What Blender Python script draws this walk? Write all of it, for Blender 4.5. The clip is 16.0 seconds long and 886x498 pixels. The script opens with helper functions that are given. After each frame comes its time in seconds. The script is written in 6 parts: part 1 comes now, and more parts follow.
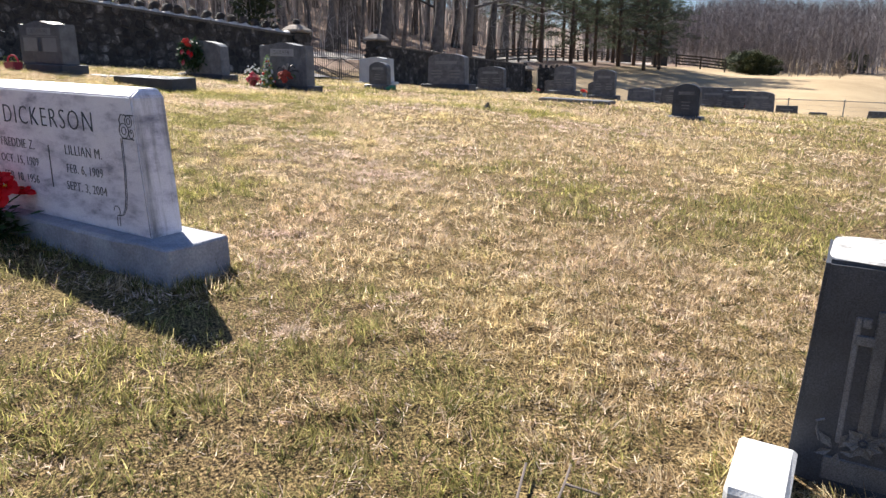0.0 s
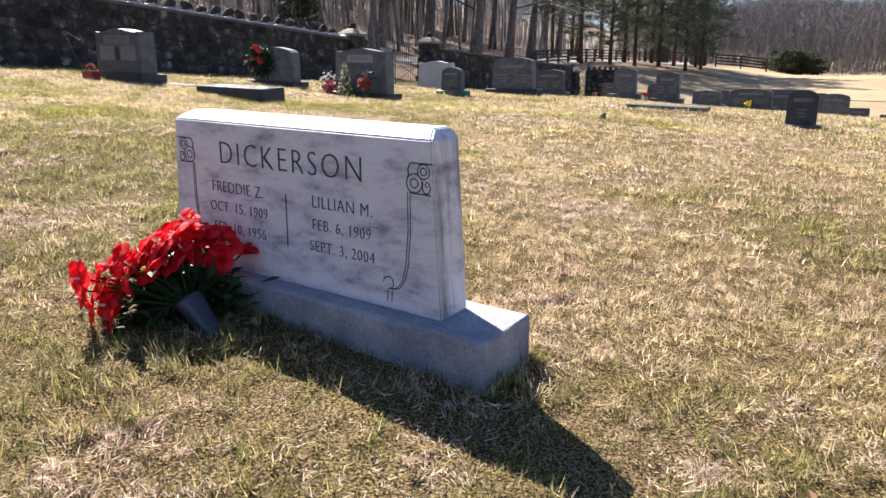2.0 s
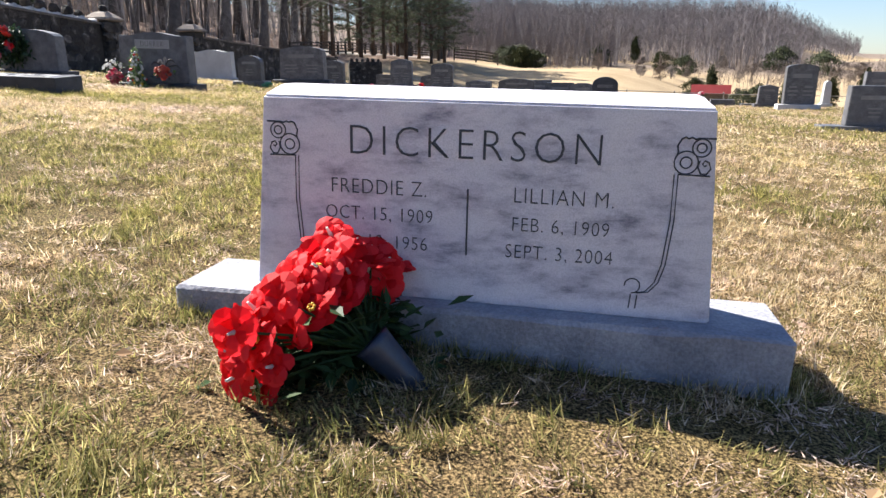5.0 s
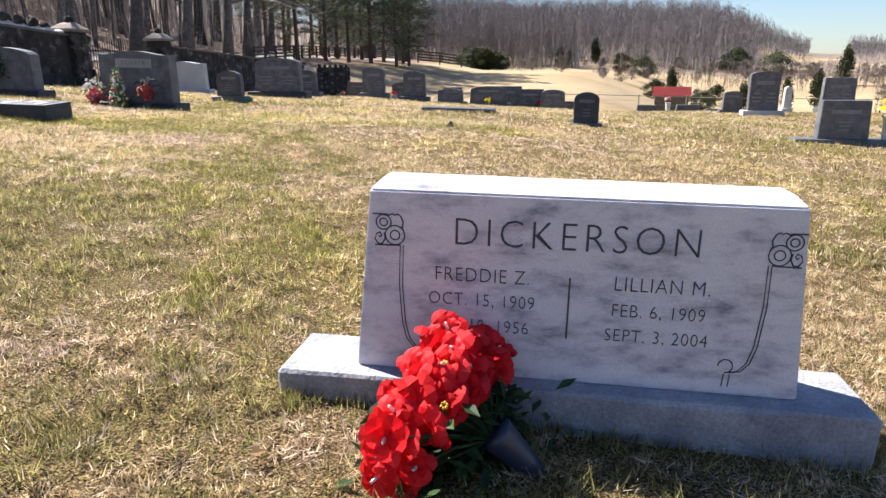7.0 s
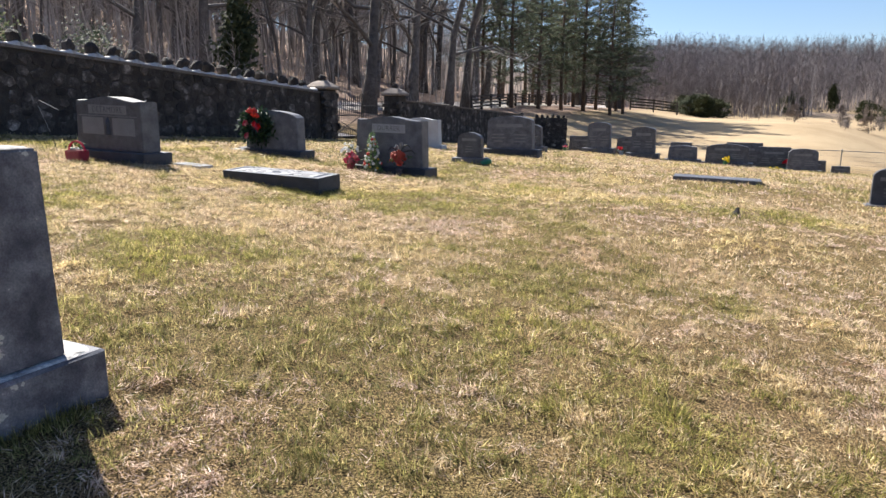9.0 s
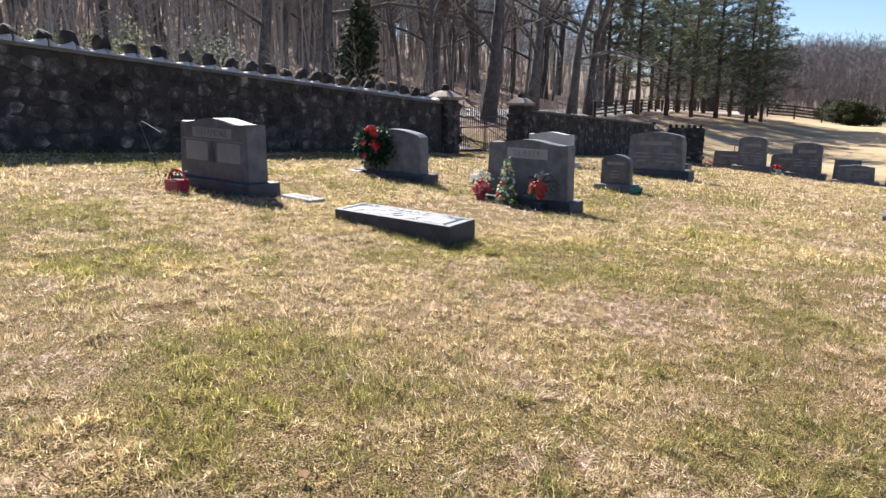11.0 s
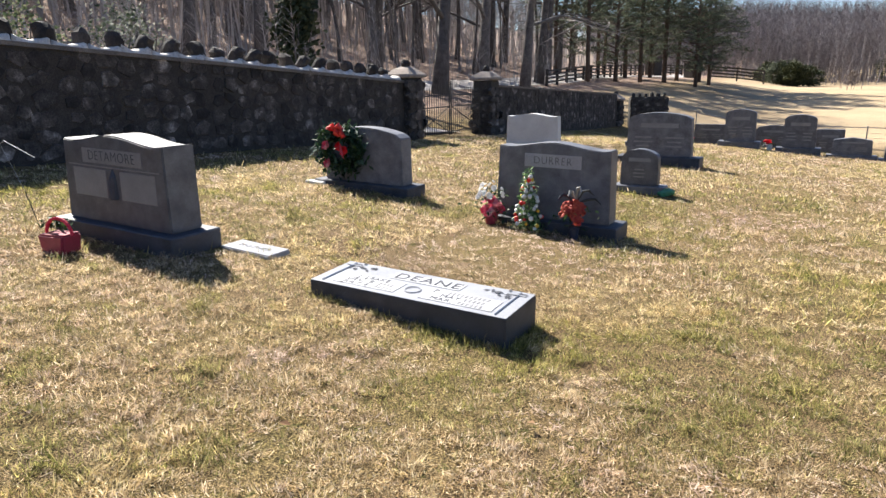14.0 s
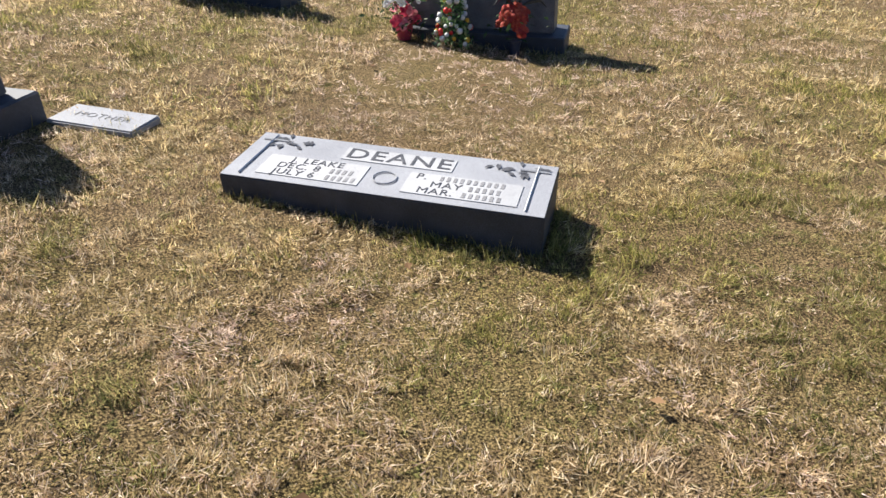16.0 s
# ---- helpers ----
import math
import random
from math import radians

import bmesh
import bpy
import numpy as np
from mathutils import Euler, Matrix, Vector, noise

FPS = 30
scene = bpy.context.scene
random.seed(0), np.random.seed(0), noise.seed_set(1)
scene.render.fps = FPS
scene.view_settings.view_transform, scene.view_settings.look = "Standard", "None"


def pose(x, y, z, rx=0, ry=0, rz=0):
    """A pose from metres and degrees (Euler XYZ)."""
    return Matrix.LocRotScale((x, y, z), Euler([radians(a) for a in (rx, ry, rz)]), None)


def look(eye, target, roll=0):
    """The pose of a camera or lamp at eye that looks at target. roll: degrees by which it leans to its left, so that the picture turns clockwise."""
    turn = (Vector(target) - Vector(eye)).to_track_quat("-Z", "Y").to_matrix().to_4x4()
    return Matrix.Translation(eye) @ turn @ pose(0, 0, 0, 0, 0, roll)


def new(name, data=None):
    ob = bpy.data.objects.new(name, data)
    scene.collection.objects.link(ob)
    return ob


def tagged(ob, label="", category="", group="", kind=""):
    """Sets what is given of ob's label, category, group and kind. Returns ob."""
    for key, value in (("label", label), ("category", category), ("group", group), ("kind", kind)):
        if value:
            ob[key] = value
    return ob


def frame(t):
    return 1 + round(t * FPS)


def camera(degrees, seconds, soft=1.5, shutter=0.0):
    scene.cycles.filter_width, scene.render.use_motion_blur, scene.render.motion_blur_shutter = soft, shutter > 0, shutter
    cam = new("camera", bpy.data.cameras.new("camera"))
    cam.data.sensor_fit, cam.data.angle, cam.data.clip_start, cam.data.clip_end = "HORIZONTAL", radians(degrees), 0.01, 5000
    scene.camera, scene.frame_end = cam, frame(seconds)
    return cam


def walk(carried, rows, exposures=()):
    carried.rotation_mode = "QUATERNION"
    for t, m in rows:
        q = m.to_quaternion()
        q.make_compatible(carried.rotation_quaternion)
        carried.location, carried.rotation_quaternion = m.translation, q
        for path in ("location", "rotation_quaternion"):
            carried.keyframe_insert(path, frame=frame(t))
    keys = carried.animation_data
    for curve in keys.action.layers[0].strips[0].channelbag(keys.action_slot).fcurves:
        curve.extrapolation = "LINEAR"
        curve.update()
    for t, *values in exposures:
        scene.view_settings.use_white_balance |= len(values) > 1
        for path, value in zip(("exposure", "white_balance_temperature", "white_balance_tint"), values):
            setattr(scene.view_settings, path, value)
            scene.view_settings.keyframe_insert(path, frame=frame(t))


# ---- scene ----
cam = camera(66.9, 16.0)
PATH = [
    (0, (-0.036, 0.234, 1.054), (-0.054, 2.165, 0.536), 0.4),
    (0.5, (-0.356, 0.407, 1.081), (-0.408, 2.34, 0.567), 0.3),
    (1, (-0.717, 0.628, 1.104), (-0.782, 2.56, 0.589), 0.5),
    (1.5, (-1.013, 0.8, 1.113), (-1.112, 2.73, 0.598), 0.2),
    (2, (-1.34, 1.007, 1.158), (-1.432, 2.937, 0.642), 0.0),
    (2.5, (-1.651, 1.176, 1.157), (-1.733, 3.107, 0.642), 0.1),
    (3, (-1.932, 1.358, 1.107), (-1.91, 3.289, 0.586), 0.2),
    (3.5, (-2.205, 1.485, 1.062), (-2.006, 3.405, 0.539), 0.6),
    (3.7, (-2.319, 1.523, 1.061), (-2.058, 3.434, 0.531), 0.6),
    (5.8, (-3.065, 1.769, 1.04), (-2.361, 3.566, 0.516), 0.0),
    (6, (-3.098, 1.766, 1.066), (-2.398, 3.565, 0.541), -0.1),
    (6.5, (-3.203, 1.783, 1.179), (-2.482, 3.573, 0.652), 0.1),
    (7, (-3.325, 1.862, 1.359), (-2.608, 3.652, 0.828), -0.1),
    (7.5, (-3.452, 2.072, 1.492), (-2.858, 3.913, 0.985), 0.2),
    (8, (-3.608, 2.347, 1.628), (-3.202, 4.259, 1.203), 0.3),
    (8.5, (-3.787, 2.699, 1.72), (-3.55, 4.641, 1.307), 0.3),
    (9, (-3.967, 3.092, 1.776), (-3.792, 5.041, 1.364), 0.3),
    (9.5, (-4.091, 3.604, 1.814), (-4.096, 5.562, 1.404), 0.0),
    (10, (-4.142, 4.014, 1.888), (-4.23, 5.971, 1.486), -0.2),
    (10.2, (-4.188, 4.221, 1.916), (-4.291, 6.177, 1.511), 0.1),
    (12.3, (-4.659, 6.393, 2.206), (-4.849, 8.345, 1.812), -0.1),
    (12.5, (-4.725, 6.545, 2.211), (-4.912, 8.498, 1.822), -0.3),
    (13, (-4.922, 7.094, 2.277), (-5.086, 9.048, 1.887), -0.4),
    (13.5, (-5.058, 7.5, 2.299), (-5.186, 9.45, 1.874), -0.7),
    (14, (-5.269, 7.941, 2.382), (-5.248, 9.879, 1.886), -0.8),
    (14.5, (-5.473, 8.36, 2.386), (-5.27, 10.287, 1.89), -0.8),
    (15, (-5.614, 8.794, 2.38), (-5.32, 10.654, 1.709), -1.1),
    (15.5, (-5.773, 9.191, 2.363), (-5.418, 10.929, 1.439), -1.1),
    (16, (-5.931, 9.622, 2.357), (-5.503, 11.259, 1.29), -1.3),
]
walk(cam, [(t, look(eye, target, roll)) for t, eye, target, roll in PATH],
     exposures=((0.0, 1.54), (3.0, 1.66), (6.0, 1.68), (7.5, 1.58), (8.0, 1.54), (8.5, 1.38), (9.0, 1.5), (10.0, 1.64), (13.0, 1.62), (14.5, 1.68), (15.2, 1.54), (16.0, 1.26)))

# ---- light ----
SUN_AZ, SUN_EL = -33.0, 43.0          # degrees: clockwise from +y, above the horizon
world = bpy.data.worlds.new("sky_world")
scene.world = world
world.use_nodes = True
wn = world.node_tree.nodes
sky = wn.new("ShaderNodeTexSky")
sky.sky_type, sky.sun_disc = "NISHITA", False
sky.sun_elevation, sky.sun_rotation = radians(SUN_EL), radians(SUN_AZ)
sky.air_density, sky.dust_density, sky.ozone_density = 1.0, 0.25, 2.5
wn["Background"].inputs["Strength"].default_value = 0.047
tint = wn.new("ShaderNodeMix")
tint.data_type, tint.blend_type = "RGBA", "MULTIPLY"
tint.inputs[0].default_value, tint.inputs[7].default_value = 1.0, (0.92, 0.975, 1.13, 1)
world.node_tree.links.new(sky.outputs["Color"], tint.inputs[6])
world.node_tree.links.new(tint.outputs[2], wn["Background"].inputs["Color"])
sun = new("sun", bpy.data.lights.new("sun", "SUN"))
sun.data.energy, sun.data.angle, sun.data.color = 5.0, radians(0.55), (1.0, 0.95, 0.87)
sdir = Vector((math.sin(radians(SUN_AZ)) * math.cos(radians(SUN_EL)), math.cos(radians(SUN_AZ)) * math.cos(radians(SUN_EL)), math.sin(radians(SUN_EL))))
sun.matrix_world = look(sdir * 60, (0, 0, 0))


# ---- materials ----
def shader(name, rough=0.8, metal=0.0):
    m = bpy.data.materials.new(name)
    m.use_nodes = True
    b = m.node_tree.nodes["Principled BSDF"]
    b.inputs["Roughness"].default_value, b.inputs["Metallic"].default_value = rough, metal
    return m, m.node_tree.nodes, m.node_tree.links, b


def ramp(ns, stops):
    r = ns.new("ShaderNodeValToRGB")
    e = r.color_ramp.elements
    while len(e) < len(stops):
        e.new(0.5)
    for k, (p, c) in zip(e, stops):
        k.position, k.color = p, (*c, 1)
    return r


def noise_node(ns, ls, pos, scale, detail=4.0, rough=0.6):
    n = ns.new("ShaderNodeTexNoise")
    n.inputs["Scale"].default_value, n.inputs["Detail"].default_value, n.inputs["Roughness"].default_value = scale, detail, rough
    ls.new(pos, n.inputs["Vector"])
    return n


def mix(ns, ls, fac, a, b, mode="MIX"):
    x = ns.new("ShaderNodeMix")
    x.data_type, x.blend_type = "RGBA", mode
    for key, v in (("Factor", fac), ("A", a), ("B", b)):
        sock = x.inputs[0] if key == "Factor" else x.inputs[6 if key == "A" else 7]
        if isinstance(v, bpy.types.NodeSocket):
            ls.new(v, sock)
        else:
            sock.default_value = v if key == "Factor" else (*v, 1)
    return x.outputs[2]


def surface(name, stops, scale=3.0, fine=60.0, fine_amount=0.25, rough=0.8, bump=0.3, bump_scale=40.0, metal=0.0, per_object=0.0, dist=0.01):
    """Two scales of colour noise in world space, with relief."""
    m, ns, ls, b = shader(name, rough, metal)
    pos = ns.new("ShaderNodeNewGeometry").outputs["Position"]
    big = noise_node(ns, ls, pos, scale, 5)
    col = ramp(ns, stops)
    ls.new(big.outputs["Fac"], col.inputs["Fac"])
    small = noise_node(ns, ls, pos, fine, 2)
    sm = ramp(ns, [(0.35, (1 - fine_amount,) * 3), (0.65, (1 + fine_amount * 0.4,) * 3)])
    ls.new(small.outputs["Fac"], sm.inputs["Fac"])
    out = mix(ns, ls, 1.0, col.outputs["Color"], sm.outputs["Color"], "MULTIPLY")
    if per_object:
        oi = ns.new("ShaderNodeObjectInfo")
        pr = ramp(ns, [(0.0, (1 - per_object,) * 3), (1.0, (1 + per_object * 0.5,) * 3)])
        ls.new(oi.outputs["Random"], pr.inputs["Fac"])
        out = mix(ns, ls, 1.0, out, pr.outputs["Color"], "MULTIPLY")
    ls.new(out, b.inputs["Base Color"])
    if bump:
        bn = noise_node(ns, ls, pos, bump_scale, 4)
        bp = ns.new("ShaderNodeBump")
        bp.inputs["Strength"].default_value, bp.inputs["Distance"].default_value = bump, dist
        ls.new(bn.outputs["Fac"], bp.inputs["Height"])
        ls.new(bp.outputs["Normal"], b.inputs["Normal"])
    return m


def island_surface(name, colours, rough=0.8, translucent=0.0, place=0.0):
    """Colour by piece, for leaves, blades and clumps; place blends in a slow drift over the ground."""
    m, ns, ls, b = shader(name, rough)
    g = ns.new("ShaderNodeNewGeometry")
    c = ramp(ns, [(i / max(1, len(colours) - 1), col) for i, col in enumerate(colours)])
    ls.new(g.outputs["Random Per Island"], c.inputs["Fac"])
    ls.new(c.outputs["Color"], b.inputs["Base Color"])
    b.inputs["Specular IOR Level"].default_value = 0.2
    if translucent:
        t = ns.new("ShaderNodeBsdfTranslucent")
        ls.new(c.outputs["Color"], t.inputs["Color"])
        s = ns.new("ShaderNodeMixShader")
        s.inputs[0].default_value = translucent
        ls.new(b.outputs[0], s.inputs[1]), ls.new(t.outputs[0], s.inputs[2])
        ls.new(s.outputs[0], ns["Material Output"].inputs["Surface"])
    return m


STRAW, TAN, GREEN = (0.42, 0.31, 0.165), (0.37, 0.265, 0.165), (0.20, 0.20, 0.06)


def turf_tint(ns, ls, pos):
    """Drift of the lawn between tan, straw and green, in world space, with tuft-sized breaks."""
    a = noise_node(ns, ls, pos, 0.75, 8, 0.72)
    c = ramp(ns, [(0.30, TAN), (0.44, STRAW), (0.58, (0.42, 0.33, 0.15)), (0.74, GREEN)])
    ls.new(a.outputs["Fac"], c.inputs["Fac"])
    p = noise_node(ns, ls, pos, 1.5, 5, 0.7)
    k = ramp(ns, [(0.56, (0, 0, 0)), (0.70, (1, 1, 1))])
    ls.new(p.outputs["Fac"], k.inputs["Fac"])
    d = mix(ns, ls, k.outputs["Color"], c.outputs["Color"], (0.46, 0.335, 0.215))
    t = noise_node(ns, ls, pos, 13.0, 3, 0.6)
    tk = ramp(ns, [(0.60, (0, 0, 0)), (0.68, (1, 1, 1))])
    ls.new(t.outputs["Fac"], tk.inputs["Fac"])
    return mix(ns, ls, tk.outputs["Color"], d, (0.24, 0.24, 0.085))


def lawn_material():
    m, ns, ls, b = shader("lawn_soil", 0.95)
    b.inputs["Specular IOR Level"].default_value = 0.1
    pos = ns.new("ShaderNodeNewGeometry").outputs["Position"]
    base = turf_tint(ns, ls, pos)
    # Near-black speckle paints the shade between blades into the soil colour.
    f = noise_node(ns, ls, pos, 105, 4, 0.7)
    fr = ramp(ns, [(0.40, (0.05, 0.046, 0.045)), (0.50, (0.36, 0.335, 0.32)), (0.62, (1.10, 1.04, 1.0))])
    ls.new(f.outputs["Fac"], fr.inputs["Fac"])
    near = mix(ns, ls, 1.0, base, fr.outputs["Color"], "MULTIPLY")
    # woodland litter behind the wall
    sep = ns.new("ShaderNodeSeparateXYZ")
    ls.new(pos, sep.inputs[0])
    def lin(kx, ky, c):
        a = ns.new("ShaderNodeMath"); a.operation = "MULTIPLY"; a.inputs[1].default_value = kx; ls.new(sep.outputs["X"], a.inputs[0])
        d = ns.new("ShaderNodeMath"); d.operation = "MULTIPLY_ADD"; d.inputs[1].default_value = ky; ls.new(sep.outputs["Y"], d.inputs[0]); ls.new(a.outputs[0], d.inputs[2])
        e = ns.new("ShaderNodeMath"); e.operation = "ADD"; e.inputs[1].default_value = c; ls.new(d.outputs[0], e.inputs[0])
        return e.outputs[0]
    n = lin(-0.86, 0.51, -0.86 * 5.9 - 0.51 * 27.5)
    w = noise_node(ns, ls, pos, 0.15, 3)
    wob = ns.new("ShaderNodeMath"); wob.operation = "MULTIPLY_ADD"; wob.inputs[1].default_value = 8.0; ls.new(w.outputs["Fac"], wob.inputs[0]); ls.new(n, wob.inputs[2])
    edge = ramp(ns, [(0.0, (0, 0, 0)), (1.0, (1, 1, 1))])
    mr = ns.new("ShaderNodeMapRange"); mr.inputs[1].default_value, mr.inputs[2].default_value = 7.0, 12.0
    ls.new(wob.outputs[0], mr.inputs[0]); ls.new(mr.outputs[0], edge.inputs["Fac"])
    lit = ramp(ns, [(0.3, (0.12, 0.08, 0.06)), (0.5, (0.25, 0.175, 0.135)), (0.7, (0.40, 0.30, 0.24))])
    lf = noise_node(ns, ls, pos, 2.2, 6, 0.7)
    ls.new(lf.outputs["Fac"], lit.inputs["Fac"])
    col = mix(ns, ls, edge.outputs["Color"], near, lit.outputs["Color"])
    # hay field beyond the fence
    far = lin(0.55, 0.83, -48.0)
    fm = ns.new("ShaderNodeMapRange"); fm.inputs[1].default_value, fm.inputs[2].default_value = -4.0, 4.0
    ls.new(far, fm.inputs[0])
    inv = ns.new("ShaderNodeMath"); inv.operation = "MULTIPLY"
    om = ns.new("ShaderNodeMath"); om.operation = "SUBTRACT"; om.inputs[0].default_value = 1.0; ls.new(mr.outputs[0], om.inputs[1])
    ls.new(fm.outputs[0], inv.inputs[0]); ls.new(om.outputs[0], inv.inputs[1])
    hay = ramp(ns, [(0.35, (0.31, 0.23, 0.14)), (0.6, (0.41, 0.315, 0.20))])
    hf = noise_node(ns, ls, pos, 0.08, 6, 0.7)
    ls.new(hf.outputs["Fac"], hay.inputs["Fac"])
    col = mix(ns, ls, inv.outputs[0], col, hay.outputs["Color"])
    hillm = ns.new("ShaderNodeMapRange"); hillm.inputs[1].default_value, hillm.inputs[2].default_value = 78.0, 98.0
    ls.new(far, hillm.inputs[0])
    clear = noise_node(ns, ls, pos, 0.022, 2)
    ck = ramp(ns, [(0.52, (1, 1, 1)), (0.57, (0, 0, 0))])
    ls.new(clear.outputs["Fac"], ck.inputs["Fac"])
    hm = ns.new("ShaderNodeMath"); hm.operation = "MULTIPLY"
    ls.new(hillm.outputs[0], hm.inputs[0]); ls.new(ck.outputs["Color"], hm.inputs[1])
    col = mix(ns, ls, hm.outputs[0], col, (0.21, 0.165, 0.135))
    ls.new(col, b.inputs["Base Color"])
    bn = noise_node(ns, ls, pos, 30, 5, 0.8)
    bp = ns.new("ShaderNodeBump"); bp.inputs["Strength"].default_value, bp.inputs["Distance"].default_value = 0.9, 0.05
    ls.new(bn.outputs["Fac"], bp.inputs["Height"]); ls.new(bp.outputs["Normal"], b.inputs["Normal"])
    return m


def grass_material(name, colours):
    """Dry blades, lit through from behind."""
    m, ns, ls, b = shader(name, 0.75)
    b.inputs["Specular IOR Level"].default_value = 0.25
    g = ns.new("ShaderNodeNewGeometry")
    c = ramp(ns, [(i / (len(colours) - 1), col) for i, col in enumerate(colours)])
    ls.new(g.outputs["Random Per Island"], c.inputs["Fac"])
    n = noise_node(ns, ls, g.outputs["Position"], 0.5, 4)
    k = ramp(ns, [(0.36, (0.97, 0.90, 0.91)), (0.5, (1.0, 0.97, 0.94)), (0.64, (1.08, 1.06, 0.80))])
    ls.new(n.outputs["Fac"], k.inputs["Fac"])
    col = mix(ns, ls, 1.0, c.outputs["Color"], k.outputs["Color"], "MULTIPLY")
    # each clump keeps a tone of its own; the darkest paint in shaded gaps
    cl = noise_node(ns, ls, g.outputs["Position"], 21.0, 3, 0.65)
    ck = ramp(ns, [(0.36, (0.34, 0.32, 0.32)), (0.47, (0.97, 0.95, 0.94)), (0.62, (1.38, 1.37, 1.36))])
    ls.new(cl.outputs["Fac"], ck.inputs["Fac"])
    col = mix(ns, ls, 1.0, col, ck.outputs["Color"], "MULTIPLY")
    ls.new(col, b.inputs["Base Color"])
    t = ns.new("ShaderNodeBsdfTranslucent")
    ls.new(col, t.inputs["Color"])
    s = ns.new("ShaderNodeMixShader"); s.inputs[0].default_value = 0.53
    ls.new(b.outputs[0], s.inputs[1]), ls.new(t.outputs[0], s.inputs[2])
    ls.new(s.outputs[0], ns["Material Output"].inputs["Surface"])
    return m


def marble_material():
    m, ns, ls, b = shader("weathered_marble", 0.55)
    pos = ns.new("ShaderNodeNewGeometry").outputs["Position"]
    mp = ns.new("ShaderNodeMapping"); mp.inputs["Rotation"].default_value = (0, 0.12, 0.53); mp.inputs["Scale"].default_value = (1, 1, 2.6)
    ls.new(pos, mp.inputs["Vector"])
    v = noise_node(ns, ls, mp.outputs["Vector"], 4.5, 7, 0.68)
    c = ramp(ns, [(0.32, (0.225, 0.22, 0.285)), (0.42, (0.49, 0.475, 0.56)), (0.52, (0.67, 0.65, 0.725)), (0.8, (0.77, 0.75, 0.80))])
    ls.new(v.outputs["Fac"], c.inputs["Fac"])
    f = noise_node(ns, ls, pos, 220, 2)
    fr = ramp(ns, [(0.35, (0.86,) * 3), (0.6, (1.04,) * 3)])
    ls.new(f.outputs["Fac"], fr.inputs["Fac"])
    stone = mix(ns, ls, 1.0, c.outputs["Color"], fr.outputs["Color"], "MULTIPLY")
    # black mould runs down the weathered end
    nx = ns.new("ShaderNodeSeparateXYZ")
    ls.new(ns.new("ShaderNodeNewGeometry").outputs["Normal"], nx.inputs[0])
    end = ns.new("ShaderNodeMapRange"); end.inputs[1].default_value, end.inputs[2].default_value = 0.55, 0.7
    ls.new(nx.outputs["X"], end.inputs[0])
    sm = ns.new("ShaderNodeMapping"); sm.inputs["Scale"].default_value = (1, 1, 0.09)
    ls.new(pos, sm.inputs["Vector"])
    sn = noise_node(ns, ls, sm.outputs["Vector"], 15, 5, 0.65)
    sk = ramp(ns, [(0.42, (0, 0, 0)), (0.66, (0.8, 0.8, 0.8))])
    ls.new(sn.outputs["Fac"], sk.inputs["Fac"])
    runs = mix(ns, ls, 1.0, sk.outputs["Color"], end.outputs[0], "MULTIPLY")
    ls.new(mix(ns, ls, runs, stone, (0.07, 0.068, 0.075)), b.inputs["Base Color"])
    bp = ns.new("ShaderNodeBump"); bp.inputs["Strength"].default_value, bp.inputs["Distance"].default_value = 0.15, 0.002
    ls.new(f.outputs["Fac"], bp.inputs["Height"]); ls.new(bp.outputs["Normal"], b.inputs["Normal"])
    return m


LAWN, MARBLE = lawn_material(), marble_material()
GRASS_STRAW = grass_material("straw_grass", [(0.22, 0.15, 0.095), (0.45, 0.34, 0.205), (0.60, 0.485, 0.30), (0.72, 0.61, 0.42), (0.84, 0.76, 0.60)])
GRASS_GREEN = grass_material("green_grass", [(0.075, 0.09, 0.03), (0.17, 0.175, 0.057), (0.32, 0.30, 0.115), (0.58, 0.51, 0.25)])
GRASS_PALE = grass_material("bleached_grass", [(0.36, 0.26, 0.21), (0.60, 0.47, 0.385), (0.76, 0.63, 0.53), (0.90, 0.81, 0.71)])
GRANITE = surface("grey_granite", [(0.3, (0.078, 0.082, 0.096)), (0.5, (0.124, 0.128, 0.144)), (0.7, (0.178, 0.182, 0.20))], 6.0, 260, 0.5, 0.5, 0.25, 200, per_object=0.25, dist=0.002)
# Dark stone, deepened further for the shade on the slab's sides.
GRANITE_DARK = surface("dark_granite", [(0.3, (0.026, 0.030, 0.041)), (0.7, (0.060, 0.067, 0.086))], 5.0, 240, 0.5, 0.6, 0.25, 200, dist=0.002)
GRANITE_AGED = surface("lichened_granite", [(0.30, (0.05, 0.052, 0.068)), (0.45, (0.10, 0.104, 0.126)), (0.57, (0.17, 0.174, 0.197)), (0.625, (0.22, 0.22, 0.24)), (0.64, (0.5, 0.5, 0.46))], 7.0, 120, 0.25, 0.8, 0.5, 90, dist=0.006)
MARBLE_PALE = surface("pale_marble", [(0.3, (0.48, 0.48, 0.49)), (0.7, (0.62, 0.62, 0.62))], 3.0, 150, 0.25, 0.6, 0.2, 120, dist=0.002)
# Weathered crust, with sunlight on the stones' tops painted into its paleness.
CRUST = surface("weathered_sunlit_crust", [(0.32, (0.16, 0.155, 0.15)), (0.42, (0.40, 0.39, 0.38)), (0.6, (0.56, 0.55, 0.53))], 9.0, 70, 0.35, 0.95, 0.7, 50, dist=0.006)
ROCKFACE = surface("rough_cut_marble", [(0.3, (0.20, 0.205, 0.245)), (0.7, (0.38, 0.38, 0.42))], 6.0, 90, 0.2, 0.85, 0.8, 45, dist=0.012)
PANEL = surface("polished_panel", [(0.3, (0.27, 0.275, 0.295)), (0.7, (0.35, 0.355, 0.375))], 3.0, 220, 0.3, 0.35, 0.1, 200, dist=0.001)
